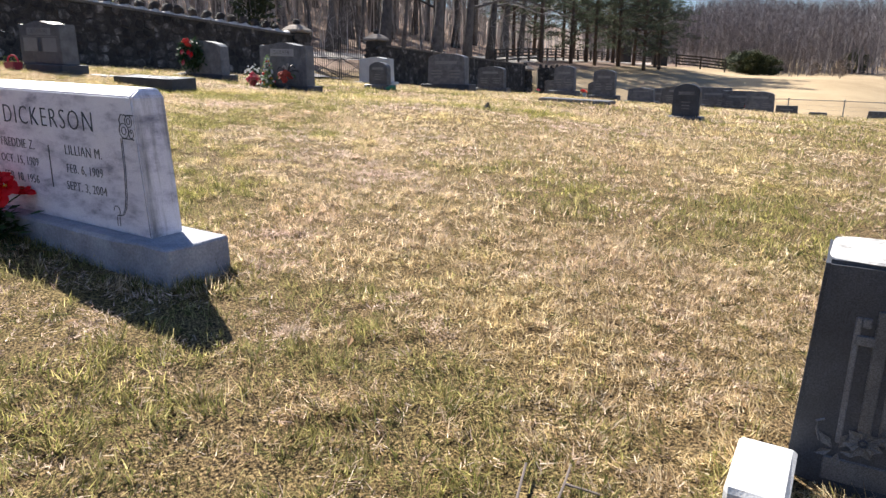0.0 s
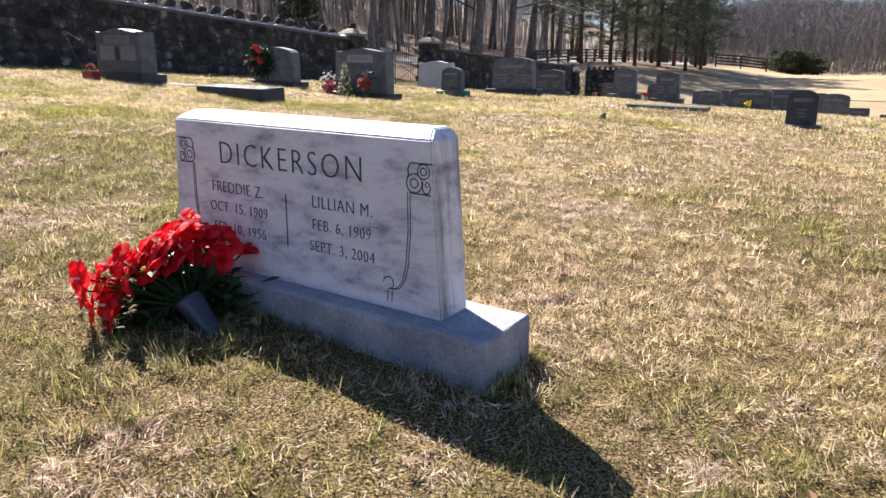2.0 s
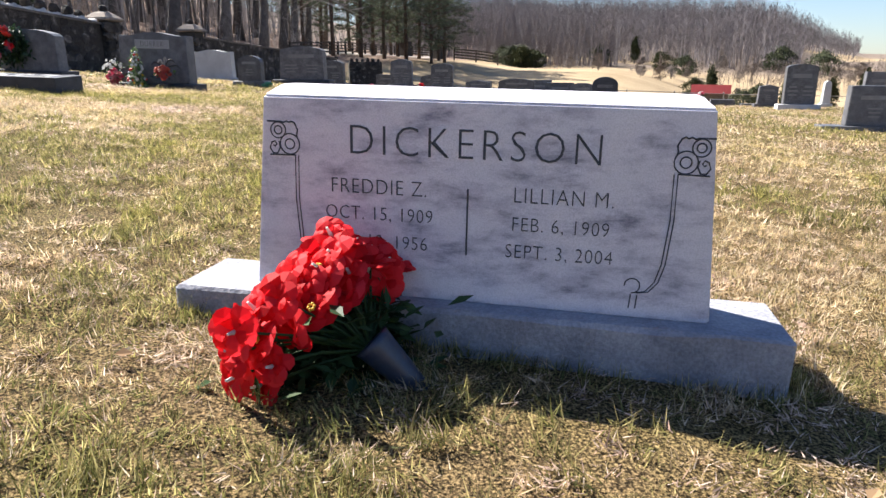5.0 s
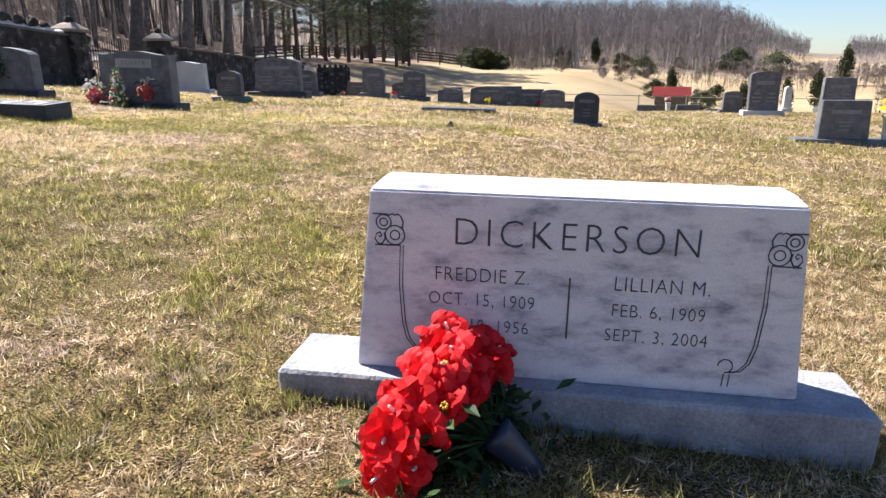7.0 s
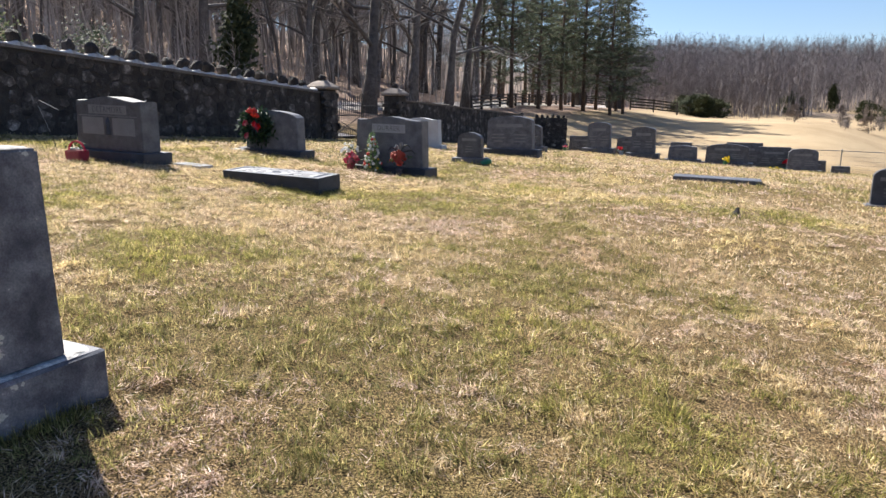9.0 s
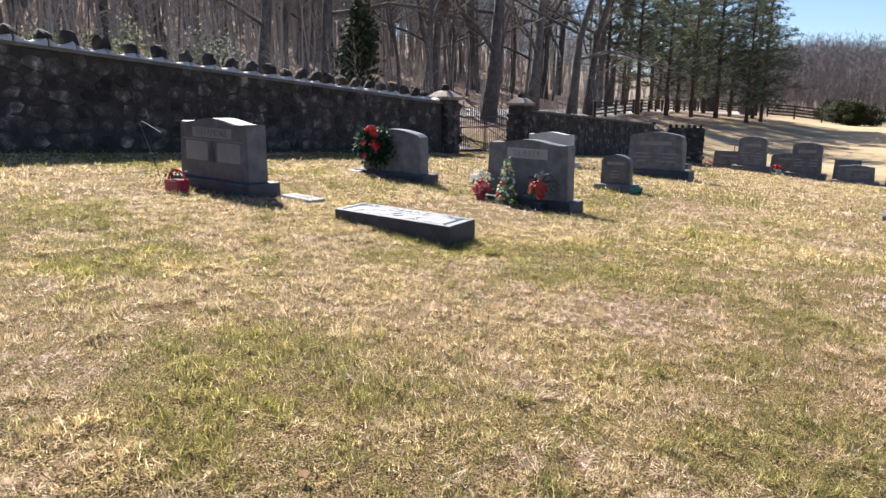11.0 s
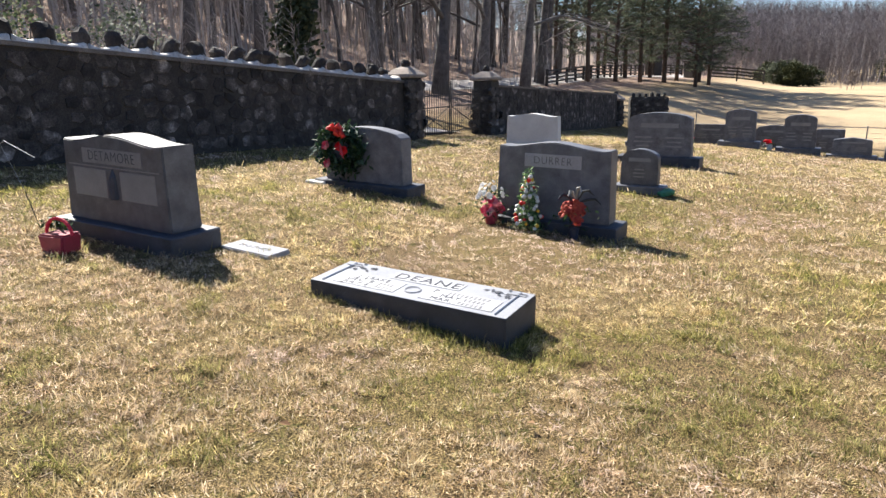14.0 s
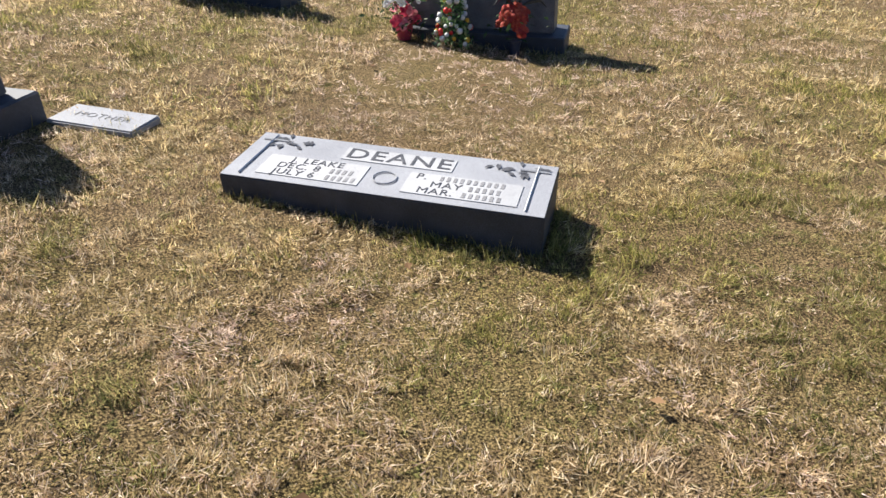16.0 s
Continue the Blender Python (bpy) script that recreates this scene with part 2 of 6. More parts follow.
PANEL_DIM = surface("honed_panel", [(0.3, (0.17, 0.175, 0.185)), (0.7, (0.235, 0.24, 0.25))], 4.0, 220, 0.3, 0.5, 0.1, 200, dist=0.001)
PANEL_LIGHT = surface("pale_panel", [(0.3, (0.36, 0.363, 0.375)), (0.7, (0.45, 0.453, 0.465))], 4.0, 220, 0.25, 0.5, 0.1, 200, dist=0.001)
PANEL_WORN = surface("worn_lettering", [(0.3, (0.14, 0.14, 0.15)), (0.7, (0.26, 0.26, 0.27))], 30, 120, 0.3, 0.8, 0.1, 100, dist=0.001)
# Dark tone stands for the shade inside cut letters and carved lines.
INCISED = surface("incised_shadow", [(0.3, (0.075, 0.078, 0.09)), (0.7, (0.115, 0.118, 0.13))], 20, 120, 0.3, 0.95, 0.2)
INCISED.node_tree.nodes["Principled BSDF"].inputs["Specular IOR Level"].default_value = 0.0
STONE = surface("field_stone", [(0.30, (0.020, 0.017, 0.016)), (0.46, (0.050, 0.042, 0.038)), (0.56, (0.085, 0.073, 0.066)), (0.63, (0.19, 0.17, 0.158)), (0.72, (0.33, 0.30, 0.285))], 3.4, 35, 0.45, 0.9, 0.8, 22, per_object=0.7, dist=0.02)
COPING = surface("coping_stone", [(0.3, (0.018, 0.015, 0.014)), (0.5, (0.036, 0.029, 0.026)), (0.72, (0.078, 0.066, 0.06))], 4.0, 40, 0.45, 0.9, 0.8, 25, per_object=0.5, dist=0.02)
MORTAR = surface("dark_mortar", [(0.3, (0.028, 0.024, 0.021)), (0.7, (0.058, 0.05, 0.044))], 5, 50, 0.4, 0.95, 0.6, 30, dist=0.015)
# Pale mortar, whitened further for the sun that catches it.
CAPSTONE = surface("pale_sunlit_mortar", [(0.3, (0.46, 0.42, 0.38)), (0.7, (0.64, 0.60, 0.55))], 4, 50, 0.35, 0.9, 0.6, 30, dist=0.012)
PILLAR_CAP = surface("tan_cap_mortar", [(0.3, (0.20, 0.16, 0.13)), (0.7, (0.34, 0.285, 0.24))], 5, 50, 0.4, 0.9, 0.7, 30, dist=0.015)
# The same mortar darkened for the shade on the cap's front edge.
CAP_EDGE = surface("shaded_cap_mortar", [(0.3, (0.10, 0.085, 0.075)), (0.7, (0.20, 0.175, 0.155))], 4, 50, 0.35, 0.9, 0.6, 30, dist=0.012)
GRAVEL = surface("pale_gravel", [(0.3, (0.30, 0.265, 0.24)), (0.7, (0.46, 0.42, 0.385))], 1.5, 25, 0.4, 0.95, 0.6, 30, dist=0.02)
IRON = surface("black_iron", [(0.3, (0.03, 0.03, 0.032)), (0.7, (0.06, 0.055, 0.05))], 20, 90, 0.3, 0.5, 0.2, 80, metal=0.6, dist=0.002)
STEEL = surface("galvanised_steel", [(0.3, (0.26, 0.25, 0.24)), (0.7, (0.38, 0.37, 0.36))], 15, 90, 0.3, 0.5, 0.1, 60, metal=0.7, dist=0.002)
BOARD = surface("dark_fence_board", [(0.3, (0.035, 0.03, 0.026)), (0.7, (0.075, 0.065, 0.055))], 6, 50, 0.4, 0.85, 0.4, 30)
BARK = surface("grey_bark", [(0.3, (0.075, 0.066, 0.062)), (0.7, (0.20, 0.18, 0.17))], 3, 30, 0.5, 0.9, 0.8, 18, per_object=0.35, dist=0.03)
TWIG = surface("twig_bark", [(0.3, (0.18, 0.158, 0.147)), (0.7, (0.40, 0.36, 0.335))], 2, 20, 0.3, 0.9, 0, per_object=0.3)
PINE_BARK = surface("pine_bark", [(0.3, (0.07, 0.05, 0.04)), (0.7, (0.15, 0.105, 0.08))], 3, 30, 0.5, 0.9, 0.7, 18, dist=0.03)
NEEDLES = island_surface("pine_needles", [(0.045, 0.06, 0.042), (0.105, 0.125, 0.085), (0.20, 0.215, 0.15)], 0.7, 0.5)
HOLLY = island_surface("evergreen_leaves", [(0.025, 0.04, 0.02), (0.06, 0.085, 0.04), (0.13, 0.15, 0.085), (0.22, 0.23, 0.15)], 0.65, 0.3)
CEDAR = island_surface("cedar_foliage", [(0.02, 0.028, 0.014), (0.045, 0.055, 0.025), (0.07, 0.075, 0.035)], 0.8, 0.1)
SCRUB = island_surface("bare_scrub", [(0.11, 0.088, 0.078), (0.17, 0.14, 0.125), (0.25, 0.21, 0.19)], 0.9)
WOODS = island_surface("far_woodland", [(0.11, 0.097, 0.10), (0.19, 0.168, 0.172), (0.31, 0.28, 0.285)], 0.9)
WEATHERED = surface("weathered_boards", [(0.3, (0.08, 0.065, 0.052)), (0.7, (0.14, 0.115, 0.092))], 3, 40, 0.3, 0.9)
WOODS_NEAR = island_surface("near_woodland", [(0.14, 0.126, 0.12), (0.36, 0.33, 0.315), (0.60, 0.56, 0.535)], 0.9)
RED_PETAL = island_surface("red_silk_petals", [(0.60, 0.006, 0.012), (0.78, 0.015, 0.025), (0.88, 0.045, 0.06)], 0.6, 0.5)
PINK_PETAL = island_surface("pink_petals", [(0.45, 0.02, 0.06), (0.62, 0.08, 0.13), (0.7, 0.3, 0.32)], 0.6, 0.3)
ORANGE_PETAL = island_surface("orange_red_petals", [(0.26, 0.015, 0.015), (0.46, 0.09, 0.05), (0.34, 0.03, 0.03)], 0.6, 0.3)
YELLOW_PETAL = island_surface("yellow_petals", [(0.75, 0.55, 0.02), (0.8, 0.65, 0.05)], 0.6, 0.35)
WHITE_PETAL = island_surface("white_petals", [(0.6, 0.6, 0.58), (0.78, 0.76, 0.73)], 0.6, 0.3)
DRY_LEAF = island_surface("dry_leaves", [(0.17, 0.095, 0.05), (0.28, 0.17, 0.09), (0.36, 0.24, 0.14)], 0.85, 0.3)
LEAF = island_surface("silk_leaves", [(0.012, 0.03, 0.012), (0.03, 0.06, 0.02), (0.05, 0.09, 0.03)], 0.55, 0.2)
WREATH_GREEN = island_surface("wreath_greenery", [(0.012, 0.03, 0.018), (0.03, 0.065, 0.04), (0.09, 0.14, 0.09)], 0.65, 0.2)
GARLAND = island_surface("green_garland", [(0.04, 0.10, 0.035), (0.13, 0.24, 0.08), (0.34, 0.44, 0.22)], 0.6, 0.2)
def plain(name, col, rough=0.5, metal=0.0):
    return surface(name, [(0.3, tuple(c * 0.85 for c in col)), (0.7, col)], 12, 80, 0.15, rough, 0.1, 60, metal, dist=0.002)
VASE, RIBBON_RED, PINK_POT, YELLOW_CORE, DARK_RIBBON = plain("dark_blue_plastic", (0.03, 0.04, 0.07), 0.35), plain("red_ribbon", (0.6, 0.02, 0.015), 0.45), plain("pink_foil", (0.35, 0.045, 0.075), 0.3), plain("yellow_stamens", (0.75, 0.45, 0.04), 0.7), plain("black_ribbon", (0.02, 0.022, 0.025), 0.4)
BARN_RED, WHITE_PLASTIC, PLASTIC_GREEN = plain("red_metal_roof", (0.34, 0.05, 0.05), 0.5), plain("white_plastic", (0.7, 0.7, 0.68), 0.4), plain("green_plastic", (0.05, 0.22, 0.11), 0.5)


# ---- shared helpers ----
def finish(me, bm, material, smooth=False):
    bm.normal_update()
    bm.to_mesh(me)
    bm.free()
    me.materials.append(material)
    if smooth:
        me.polygons.foreach_set("use_smooth", [True] * len(me.polygons))
    return me


def part(name, bm, material, parent, label="", smooth=False):
    ob = new(name, finish(bpy.data.meshes.new(name), bm, material, smooth))
    ob.parent = parent
    return tagged(ob, label=label)


def thing(name, m, label, category, group="", kind=""):
    ob = new(name)
    ob.empty_display_size = 0.2
    ob.matrix_basis = m
    return tagged(ob, label, category, group, kind)


def box(bm, x0, x1, y0, y1, z0, z1):
    v = [bm.verts.new((x, y, z)) for z in (z0, z1) for x, y in ((x0, y0), (x1, y0), (x1, y1), (x0, y1))]
    for f in ((3, 2, 1, 0), (4, 5, 6, 7), (0, 1, 5, 4), (1, 2, 6, 5), (2, 3, 7, 6), (3, 0, 4, 7)):
        bm.faces.new([v[i] for i in f])
    return v


def bevelled(bm, width, segments=2):
    bmesh.ops.bevel(bm, geom=bm.edges[:], offset=width, segments=segments, affect="EDGES", clamp_overlap=True)
    return bm


def roughen(bm, amount, scale=9.0, seed=0.0, keep=lambda v: False):
    for v in bm.verts:
        if not keep(v):
            v.co += Vector(noise.noise_vector(v.co * scale + Vector((seed, seed * 2, 0)))) * amount
    return bm


def tube(bm, pts, radii, sides=6, cap=True):
    rings = []
    for i, p in enumerate(pts):
        p = Vector(p)
        a = Vector(pts[max(0, i - 1)])
        b = Vector(pts[min(len(pts) - 1, i + 1)])
        q = (b - a).to_track_quat("Z", "Y")
        r = radii[i] if hasattr(radii, "__len__") else radii
        rings.append([bm.verts.new(p + q @ Vector((r * math.cos(k * math.tau / sides), r * math.sin(k * math.tau / sides), 0))) for k in range(sides)])
    for a, b in zip(rings, rings[1:]):
        for k in range(sides):
            bm.faces.new((a[k], a[(k + 1) % sides], b[(k + 1) % sides], b[k]))
    if cap:
        bm.faces.new(rings[0][::-1])
        bm.faces.new(rings[-1])


def leaf_quad(bm, c, ax, up, length, width, cup=0.0):
    """A pointed, folded petal or leaf of four faces."""
    ax, up = ax.normalized(), up.normalized()
    side = ax.cross(up).normalized()
    v = [bm.verts.new(c), bm.verts.new(c + ax * length * 0.5 + side * width * 0.5 + up * cup), bm.verts.new(c + ax * length + up * cup * 0.3),
         bm.verts.new(c + ax * length * 0.5 - side * width * 0.5 + up * cup), bm.verts.new(c + ax * length * 0.5)]
    for f in ((0, 1, 4), (1, 2, 4), (2, 3, 4), (3, 0, 4)):
        bm.faces.new([v[i] for i in f])


def sphere(bm, c, r, u=8, v=6, squash=1.0):
    out = bmesh.ops.create_uvsphere(bm, u_segments=u, v_segments=v, radius=r)
    for w in out["verts"]:
        w.co.z *= squash
        w.co += Vector(c)


def inscription(text, size, x, y, z, parent, material=INCISED, flat=False, spacing=1.08, narrow=1.0, align="CENTER", deep=0.0012, bold=-0.018):
    """Letters of a cut inscription, as a mesh of their own, dark by default for the cuts' shade; flat: lying on a top
    face.
    """
    cu = bpy.data.curves.new("letters", "FONT")
    cu.body, cu.size, cu.align_x, cu.align_y, cu.extrude, cu.space_character, cu.resolution_u, cu.offset = text, size, align, "CENTER", deep, spacing, 3, size * bold
    tmp = bpy.data.objects.new("letters", cu)
    scene.collection.objects.link(tmp)
    me = bpy.data.meshes.new_from_object(tmp.evaluated_get(bpy.context.evaluated_depsgraph_get()))
    bpy.data.objects.remove(tmp)
    me.transform(pose(x, y, z, 0 if flat else 90, 0, 0) @ Matrix.Diagonal((narrow, 1, 1, 1)))
    bm = bmesh.new()
    bm.from_mesh(me)
    bpy.data.meshes.remove(me)
    bmesh.ops.remove_doubles(bm, verts=bm.verts[:], dist=1e-5)
    left = set(bm.faces)
    while left:                                  # one object for each letter
        todo, letter = [left.pop()], []
        while todo:
            f = todo.pop()
            letter.append(f)
            for e in f.edges:
                for g in e.link_faces:
                    if g in left:
                        left.discard(g)
                        todo.append(g)
        one, made = bmesh.new(), {}
        for f in letter:
            for v in f.verts:
                if v not in made:
                    made[v] = one.verts.new(v.co)
            one.faces.new([made[v] for v in f.verts])
        part("letter", one, material, parent)
    bm.free()


# ---- terrain ----
def smooth(a, b, t):
    t = np.clip((t - a) / (b - a), 0, 1)
    return t * t * (3 - 2 * t)


def behind_wall(x, y):
    return -0.86 * (x + 5.9) + 0.51 * (y - 27.5)


SWELLS = ((-2.9, 16.0, -0.139), (12.8, 28.8, -0.119), (4.9, 30.4, 0.116), (-3.0, 4.2, -0.071), (0.5, 11.3, 0.098), (-4.9, 11.6, -0.063), (-5.5, 7.5, 0.082), (3.6, 16.0, 0.085), (-5.3, 17.4, -0.062))


def ground_z(x, y):
    """Height of the ground: the graveyard's gentle fall to the east, the wooded bank, the dip and the hills."""
    x, y = np.asarray(x, float), np.asarray(y, float)
    a, b = np.clip(x, -14, 15), np.clip(y, -1, 36)
    h = -0.242155 - 0.0640863 * a + 0.0887673 * b + 0.00115306 * a * a + 0.000375031 * a * b - 0.00355979 * b * b - 1.53952e-05 * a * b * b + 3.7136e-05 * b ** 3 - 4.57632e-05 * a * a * b + sum(d * np.exp(-((x - u) ** 2 + (y - v) ** 2) / 3.2) for u, v, d in SWELLS)
    r = np.hypot(x + 3, y - 3)
    east = np.degrees(np.arctan2(x + 3, y - 3))
    n = behind_wall(x, y)
    bank = 0.085 * np.clip(n - 0.5, 0, 30) + 0.2 * np.clip(n - 30, 0, 110)
    dip = -0.8 * smooth(30, 42, r) * (1 - smooth(-6, 2, n))
    rise = 2.3 * smooth(40, 90, r) * (1 - 0.75 * smooth(30, 46, east))
    gully = -2.5 * smooth(33, 42, east) * (1 - smooth(54, 62, east)) * smooth(45, 65, r) * (1 - smooth(90, 130, r))
    hill = 15 * smooth(120, 290, r) * smooth(14, 24, east) * (1 - 0.6 * smooth(42, 50, east) * (1 - smooth(57, 66, east)))
    return h + np.where(n > 0, bank, 0) + dip + rise + gully + hill


def gz(x, y):
    return float(ground_z(x, y))


def axis(lo, hi, c0, c1, fine, growth=1.16):
    """Grid lines: even between c0 and c1, widening outwards."""
    v = list(np.arange(c0, c1 + 1e-6, fine))
    d = fine
    while v[-1] < hi:
        d *= growth
        v.append(v[-1] + d)
    d = fine
    while v[0] > lo:
        d *= growth
        v.insert(0, v[0] - d)
    return np.array(v)


def build_ground():
    xs, ys = axis(-1500, 1500, -14, 14, 0.2), axis(-1500, 1500, -3, 62, 0.2)
    X, Y = np.meshgrid(xs, ys)
    Z = ground_z(X, Y)
    near = 1 - smooth(25, 60, np.hypot(X, Y - 12))
    Z = Z + near * (0.012 * np.sin(X * 5.1 + 2 * np.sin(Y * 1.7)) * np.sin(Y * 4.3 + 1.5 * np.sin(X * 2.3)) + 0.008 * np.sin(X * 11 + Y * 3.1) * np.sin(Y * 9.7 - X * 2.2))
    w, h = len(xs), len(ys)
    idx = np.arange(w * h).reshape(h, w)
    quads = np.stack([idx[:-1, :-1], idx[:-1, 1:], idx[1:, 1:], idx[1:, :-1]], -1).reshape(-1, 4)
    me = bpy.data.meshes.new("ground")
    me.vertices.add(w * h)
    me.vertices.foreach_set("co", np.stack([X, Y, Z], -1).ravel())
    me.loops.add(quads.size)
    me.loops.foreach_set("vertex_index", quads.ravel())
    me.polygons.add(len(quads))
    me.polygons.foreach_set("loop_start", np.arange(len(quads)) * 4)
    me.polygons.foreach_set("use_smooth", np.ones(len(quads), bool))
    me.update()
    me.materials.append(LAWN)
    return tagged(new("ground", me), "dormant straw-coloured lawn with green patches and bare spots", "ground", kind="structure")


build_ground()


def stuff_mesh(name, verts, faces, material, label, category, parent=None):
    """Many small pieces in one mesh, from arrays; faces all with the same number of corners."""
    me = bpy.data.meshes.new(name)
    k = faces.shape[1]
    me.vertices.add(len(verts))
    me.vertices.foreach_set("co", np.asarray(verts, np.float32).ravel())
    me.loops.add(faces.size)
    me.loops.foreach_set("vertex_index", faces.astype(np.int32).ravel())
    me.polygons.add(len(faces))
    me.polygons.foreach_set("loop_start", np.arange(len(faces), dtype=np.int32) * k)
    me.update()
    me.materials.append(material)
    ob = new(name, me)
    ob.parent = parent
    return tagged(ob, label, category, kind="stuff")


# ---- boundary wall: field stone, with upright coping stones ----
WDIR, WNOR = Vector((0.51, 0.86, 0)).normalized(), Vector((-0.86, 0.51, 0)).normalized()
WANG = math.degrees(math.atan2(WDIR.y, WDIR.x))
GATE = Vector((-6.05, 27.55, 0))            # the gate pillar on the near side


def wall_point(s, off=0.0):
    return GATE + WDIR * s + WNOR * off


def stone_mesh(seed, w, h, d):
    """An irregular flat-faced stone of about that size, centred; faces -y."""
    rnd = random.Random(seed)
    bm = bmesh.new()
    n = rnd.choice((5, 6, 7))
    ring = [(w / 2 * math.cos(a) * rnd.uniform(0.85, 1.15) * 1.12, h / 2 * math.sin(a) * rnd.uniform(0.85, 1.15) * 1.12) for a in (math.tau * (k + rnd.uniform(-0.2, 0.2)) / n for k in range(n))]
    rows = [[bm.verts.new((x * s, y, z * s)) for x, z in ring] for s, y in ((1.0, d / 2), (1.0, -d * 0.32), (0.9, -d / 2 + rnd.uniform(0, 0.012)))]
    for a, b in zip(rows, rows[1:]):
        for k in range(n):
            bm.faces.new((a[k], a[(k + 1) % n], b[(k + 1) % n], b[k]))
    bm.faces.new(rows[-1])
    bmesh.ops.recalc_face_normals(bm, faces=bm.faces[:])
    return finish(bpy.data.meshes.new("stone"), bm, STONE)


STONES = [stone_mesh(i, w, h, 0.12) for i, (w, h) in enumerate(((0.42, 0.26), (0.34, 0.3), (0.5, 0.24), (0.28, 0.22), (0.38, 0.34), (0.24, 0.18), (0.55, 0.3), (0.3, 0.16), (0.22, 0.26), (0.45, 0.2)))]


def coping_mesh(seed):
    """A rough upright boulder with a rounded head."""
    rnd = random.Random(seed)
    bm = bmesh.new()
    w, h, d = rnd.uniform(0.22, 0.31), rnd.uniform(0.30, 0.42), rnd.uniform(0.24, 0.32)
    bmesh.ops.create_icosphere(bm, subdivisions=2, radius=0.5)
    skew = rnd.uniform(-0.25, 0.25)
    for v in bm.verts:
        q = v.co
        p = 1.0 / max(1e-6, (abs(q.x * 2) ** 3.2 + abs(q.y * 2) ** 3.2 + abs(q.z * 2) ** 3.2) ** (1 / 3.2))
        v.co = Vector((q.x * p * w + skew * w * q.z * p, q.y * p * d, (q.z * p + 0.42) * h))
    roughen(bm, 0.05, 7, seed)
    roughen(bm, 0.02, 22, seed)
    return finish(bpy.data.meshes.new("coping_stone"), bm, COPING)


def mound_mesh(seed):
    """Mortar heaped between two coping stones, whitened for the sun on it."""
    rnd = random.Random(seed)
    bm = bmesh.new()
    n = 6
    rows = []
    for k in range(n + 1):
        u = -1 + 2 * k / n
        z = 0.06 + 0.085 * u * u + rnd.uniform(-0.008, 0.008)
        rows.append([bm.verts.new((u * 0.19, y, zz)) for y, zz in ((-0.225, -0.02), (-0.2, z * 0.6), (-0.08, z), (0.08, z), (0.2, z * 0.6), (0.225, -0.02))])
    for a, b in zip(rows, rows[1:]):
        for k in range(5):
            bm.faces.new((a[k], b[k], b[k + 1], a[k + 1]))
    bm.faces.new(rows[0]), bm.faces.new(rows[-1][::-1])
    bmesh.ops.recalc_face_normals(bm, faces=bm.faces[:])
    return finish(bpy.data.meshes.new("mortar_mound"), bm, CAPSTONE, True)


MOUNDS = [mound_mesh(i) for i in range(4)]
COPINGS = [coping_mesh(i) for i in range(7)]


def wall_top(s):
    return 2.27 - 0.064 * s


def build_wall(name, s0, s1, label, coping, top=wall_top):
    """Wall body that follows the slope, mortar cap in a shaded tone, coping stones; face stones are laid later."""
    wall = thing(name, Matrix.Identity(4), label, "wall", kind="structure")
    cap_bm, body_bm = bmesh.new(), bmesh.new()
    step = 1.0
    ss = list(np.arange(s0, s1, step)) + [s1]
    for bm, lo, hi, half in ((body_bm, lambda s: gz(*wall_point(s).xy) - 0.3, lambda s: top(s) - 0.05, 0.19), (cap_bm, lambda s: top(s) - 0.046, lambda s: top(s) + 0.02, 0.235)):
        rings = []
        for s in ss:
            a, b = wall_point(s, -half), wall_point(s, half)
            rings.append([bm.verts.new((p.x, p.y, z)) for p, z in ((a, lo(s)), (a, hi(s)), (b, hi(s)), (b, lo(s)))])
        for r, q in zip(rings, rings[1:]):
            for k in range(4):
                bm.faces.new((r[k], r[(k + 1) % 4], q[(k + 1) % 4], q[k]))
        bm.faces.new(rings[0]), bm.faces.new(rings[-1][::-1])
        bmesh.ops.recalc_face_normals(bm, faces=bm.faces[:])
    part("wall_core", body_bm, MORTAR, wall)
    part("mortar_cap", cap_bm, CAP_EDGE, wall, "brown mortar cap, toned dark for its shaded edge")
    if coping:
        rnd, s = random.Random(4), s0 + 0.3
        while s < s1 - 0.4:
            o = new("coping_stone", COPINGS[rnd.randrange(7)])
            p = wall_point(s)
            o.parent, o.matrix_basis = wall, pose(p.x, p.y, top(s) + 0.005, rnd.uniform(-5, 5), rnd.uniform(-7, 7), WANG + rnd.uniform(-14, 14))
            gap = rnd.uniform(0.46, 0.60)
            o = new("mortar_mound", MOUNDS[rnd.randrange(4)])
            p = wall_point(s + gap / 2)
            o.parent, o.matrix_basis = wall, pose(p.x, p.y, top(s + gap / 2) + 0.02, 0, math.degrees(math.atan(0.064)), WANG) @ Matrix.Diagonal((1.15 * gap / 0.48, 1, rnd.uniform(0.7, 1.2), 1))
            s += gap
    return wall


WALL_A = build_wall("wall_west", -34.0, -0.42, "dark field-stone wall topped with upright coping stones", True)


def low_top(s):
    return 2.16 - 0.0465 * (s - 4.0)


WALL_B = build_wall("wall_east", 5.45, 21.0, "low field-stone wall sloping down from the gate", False, low_top)


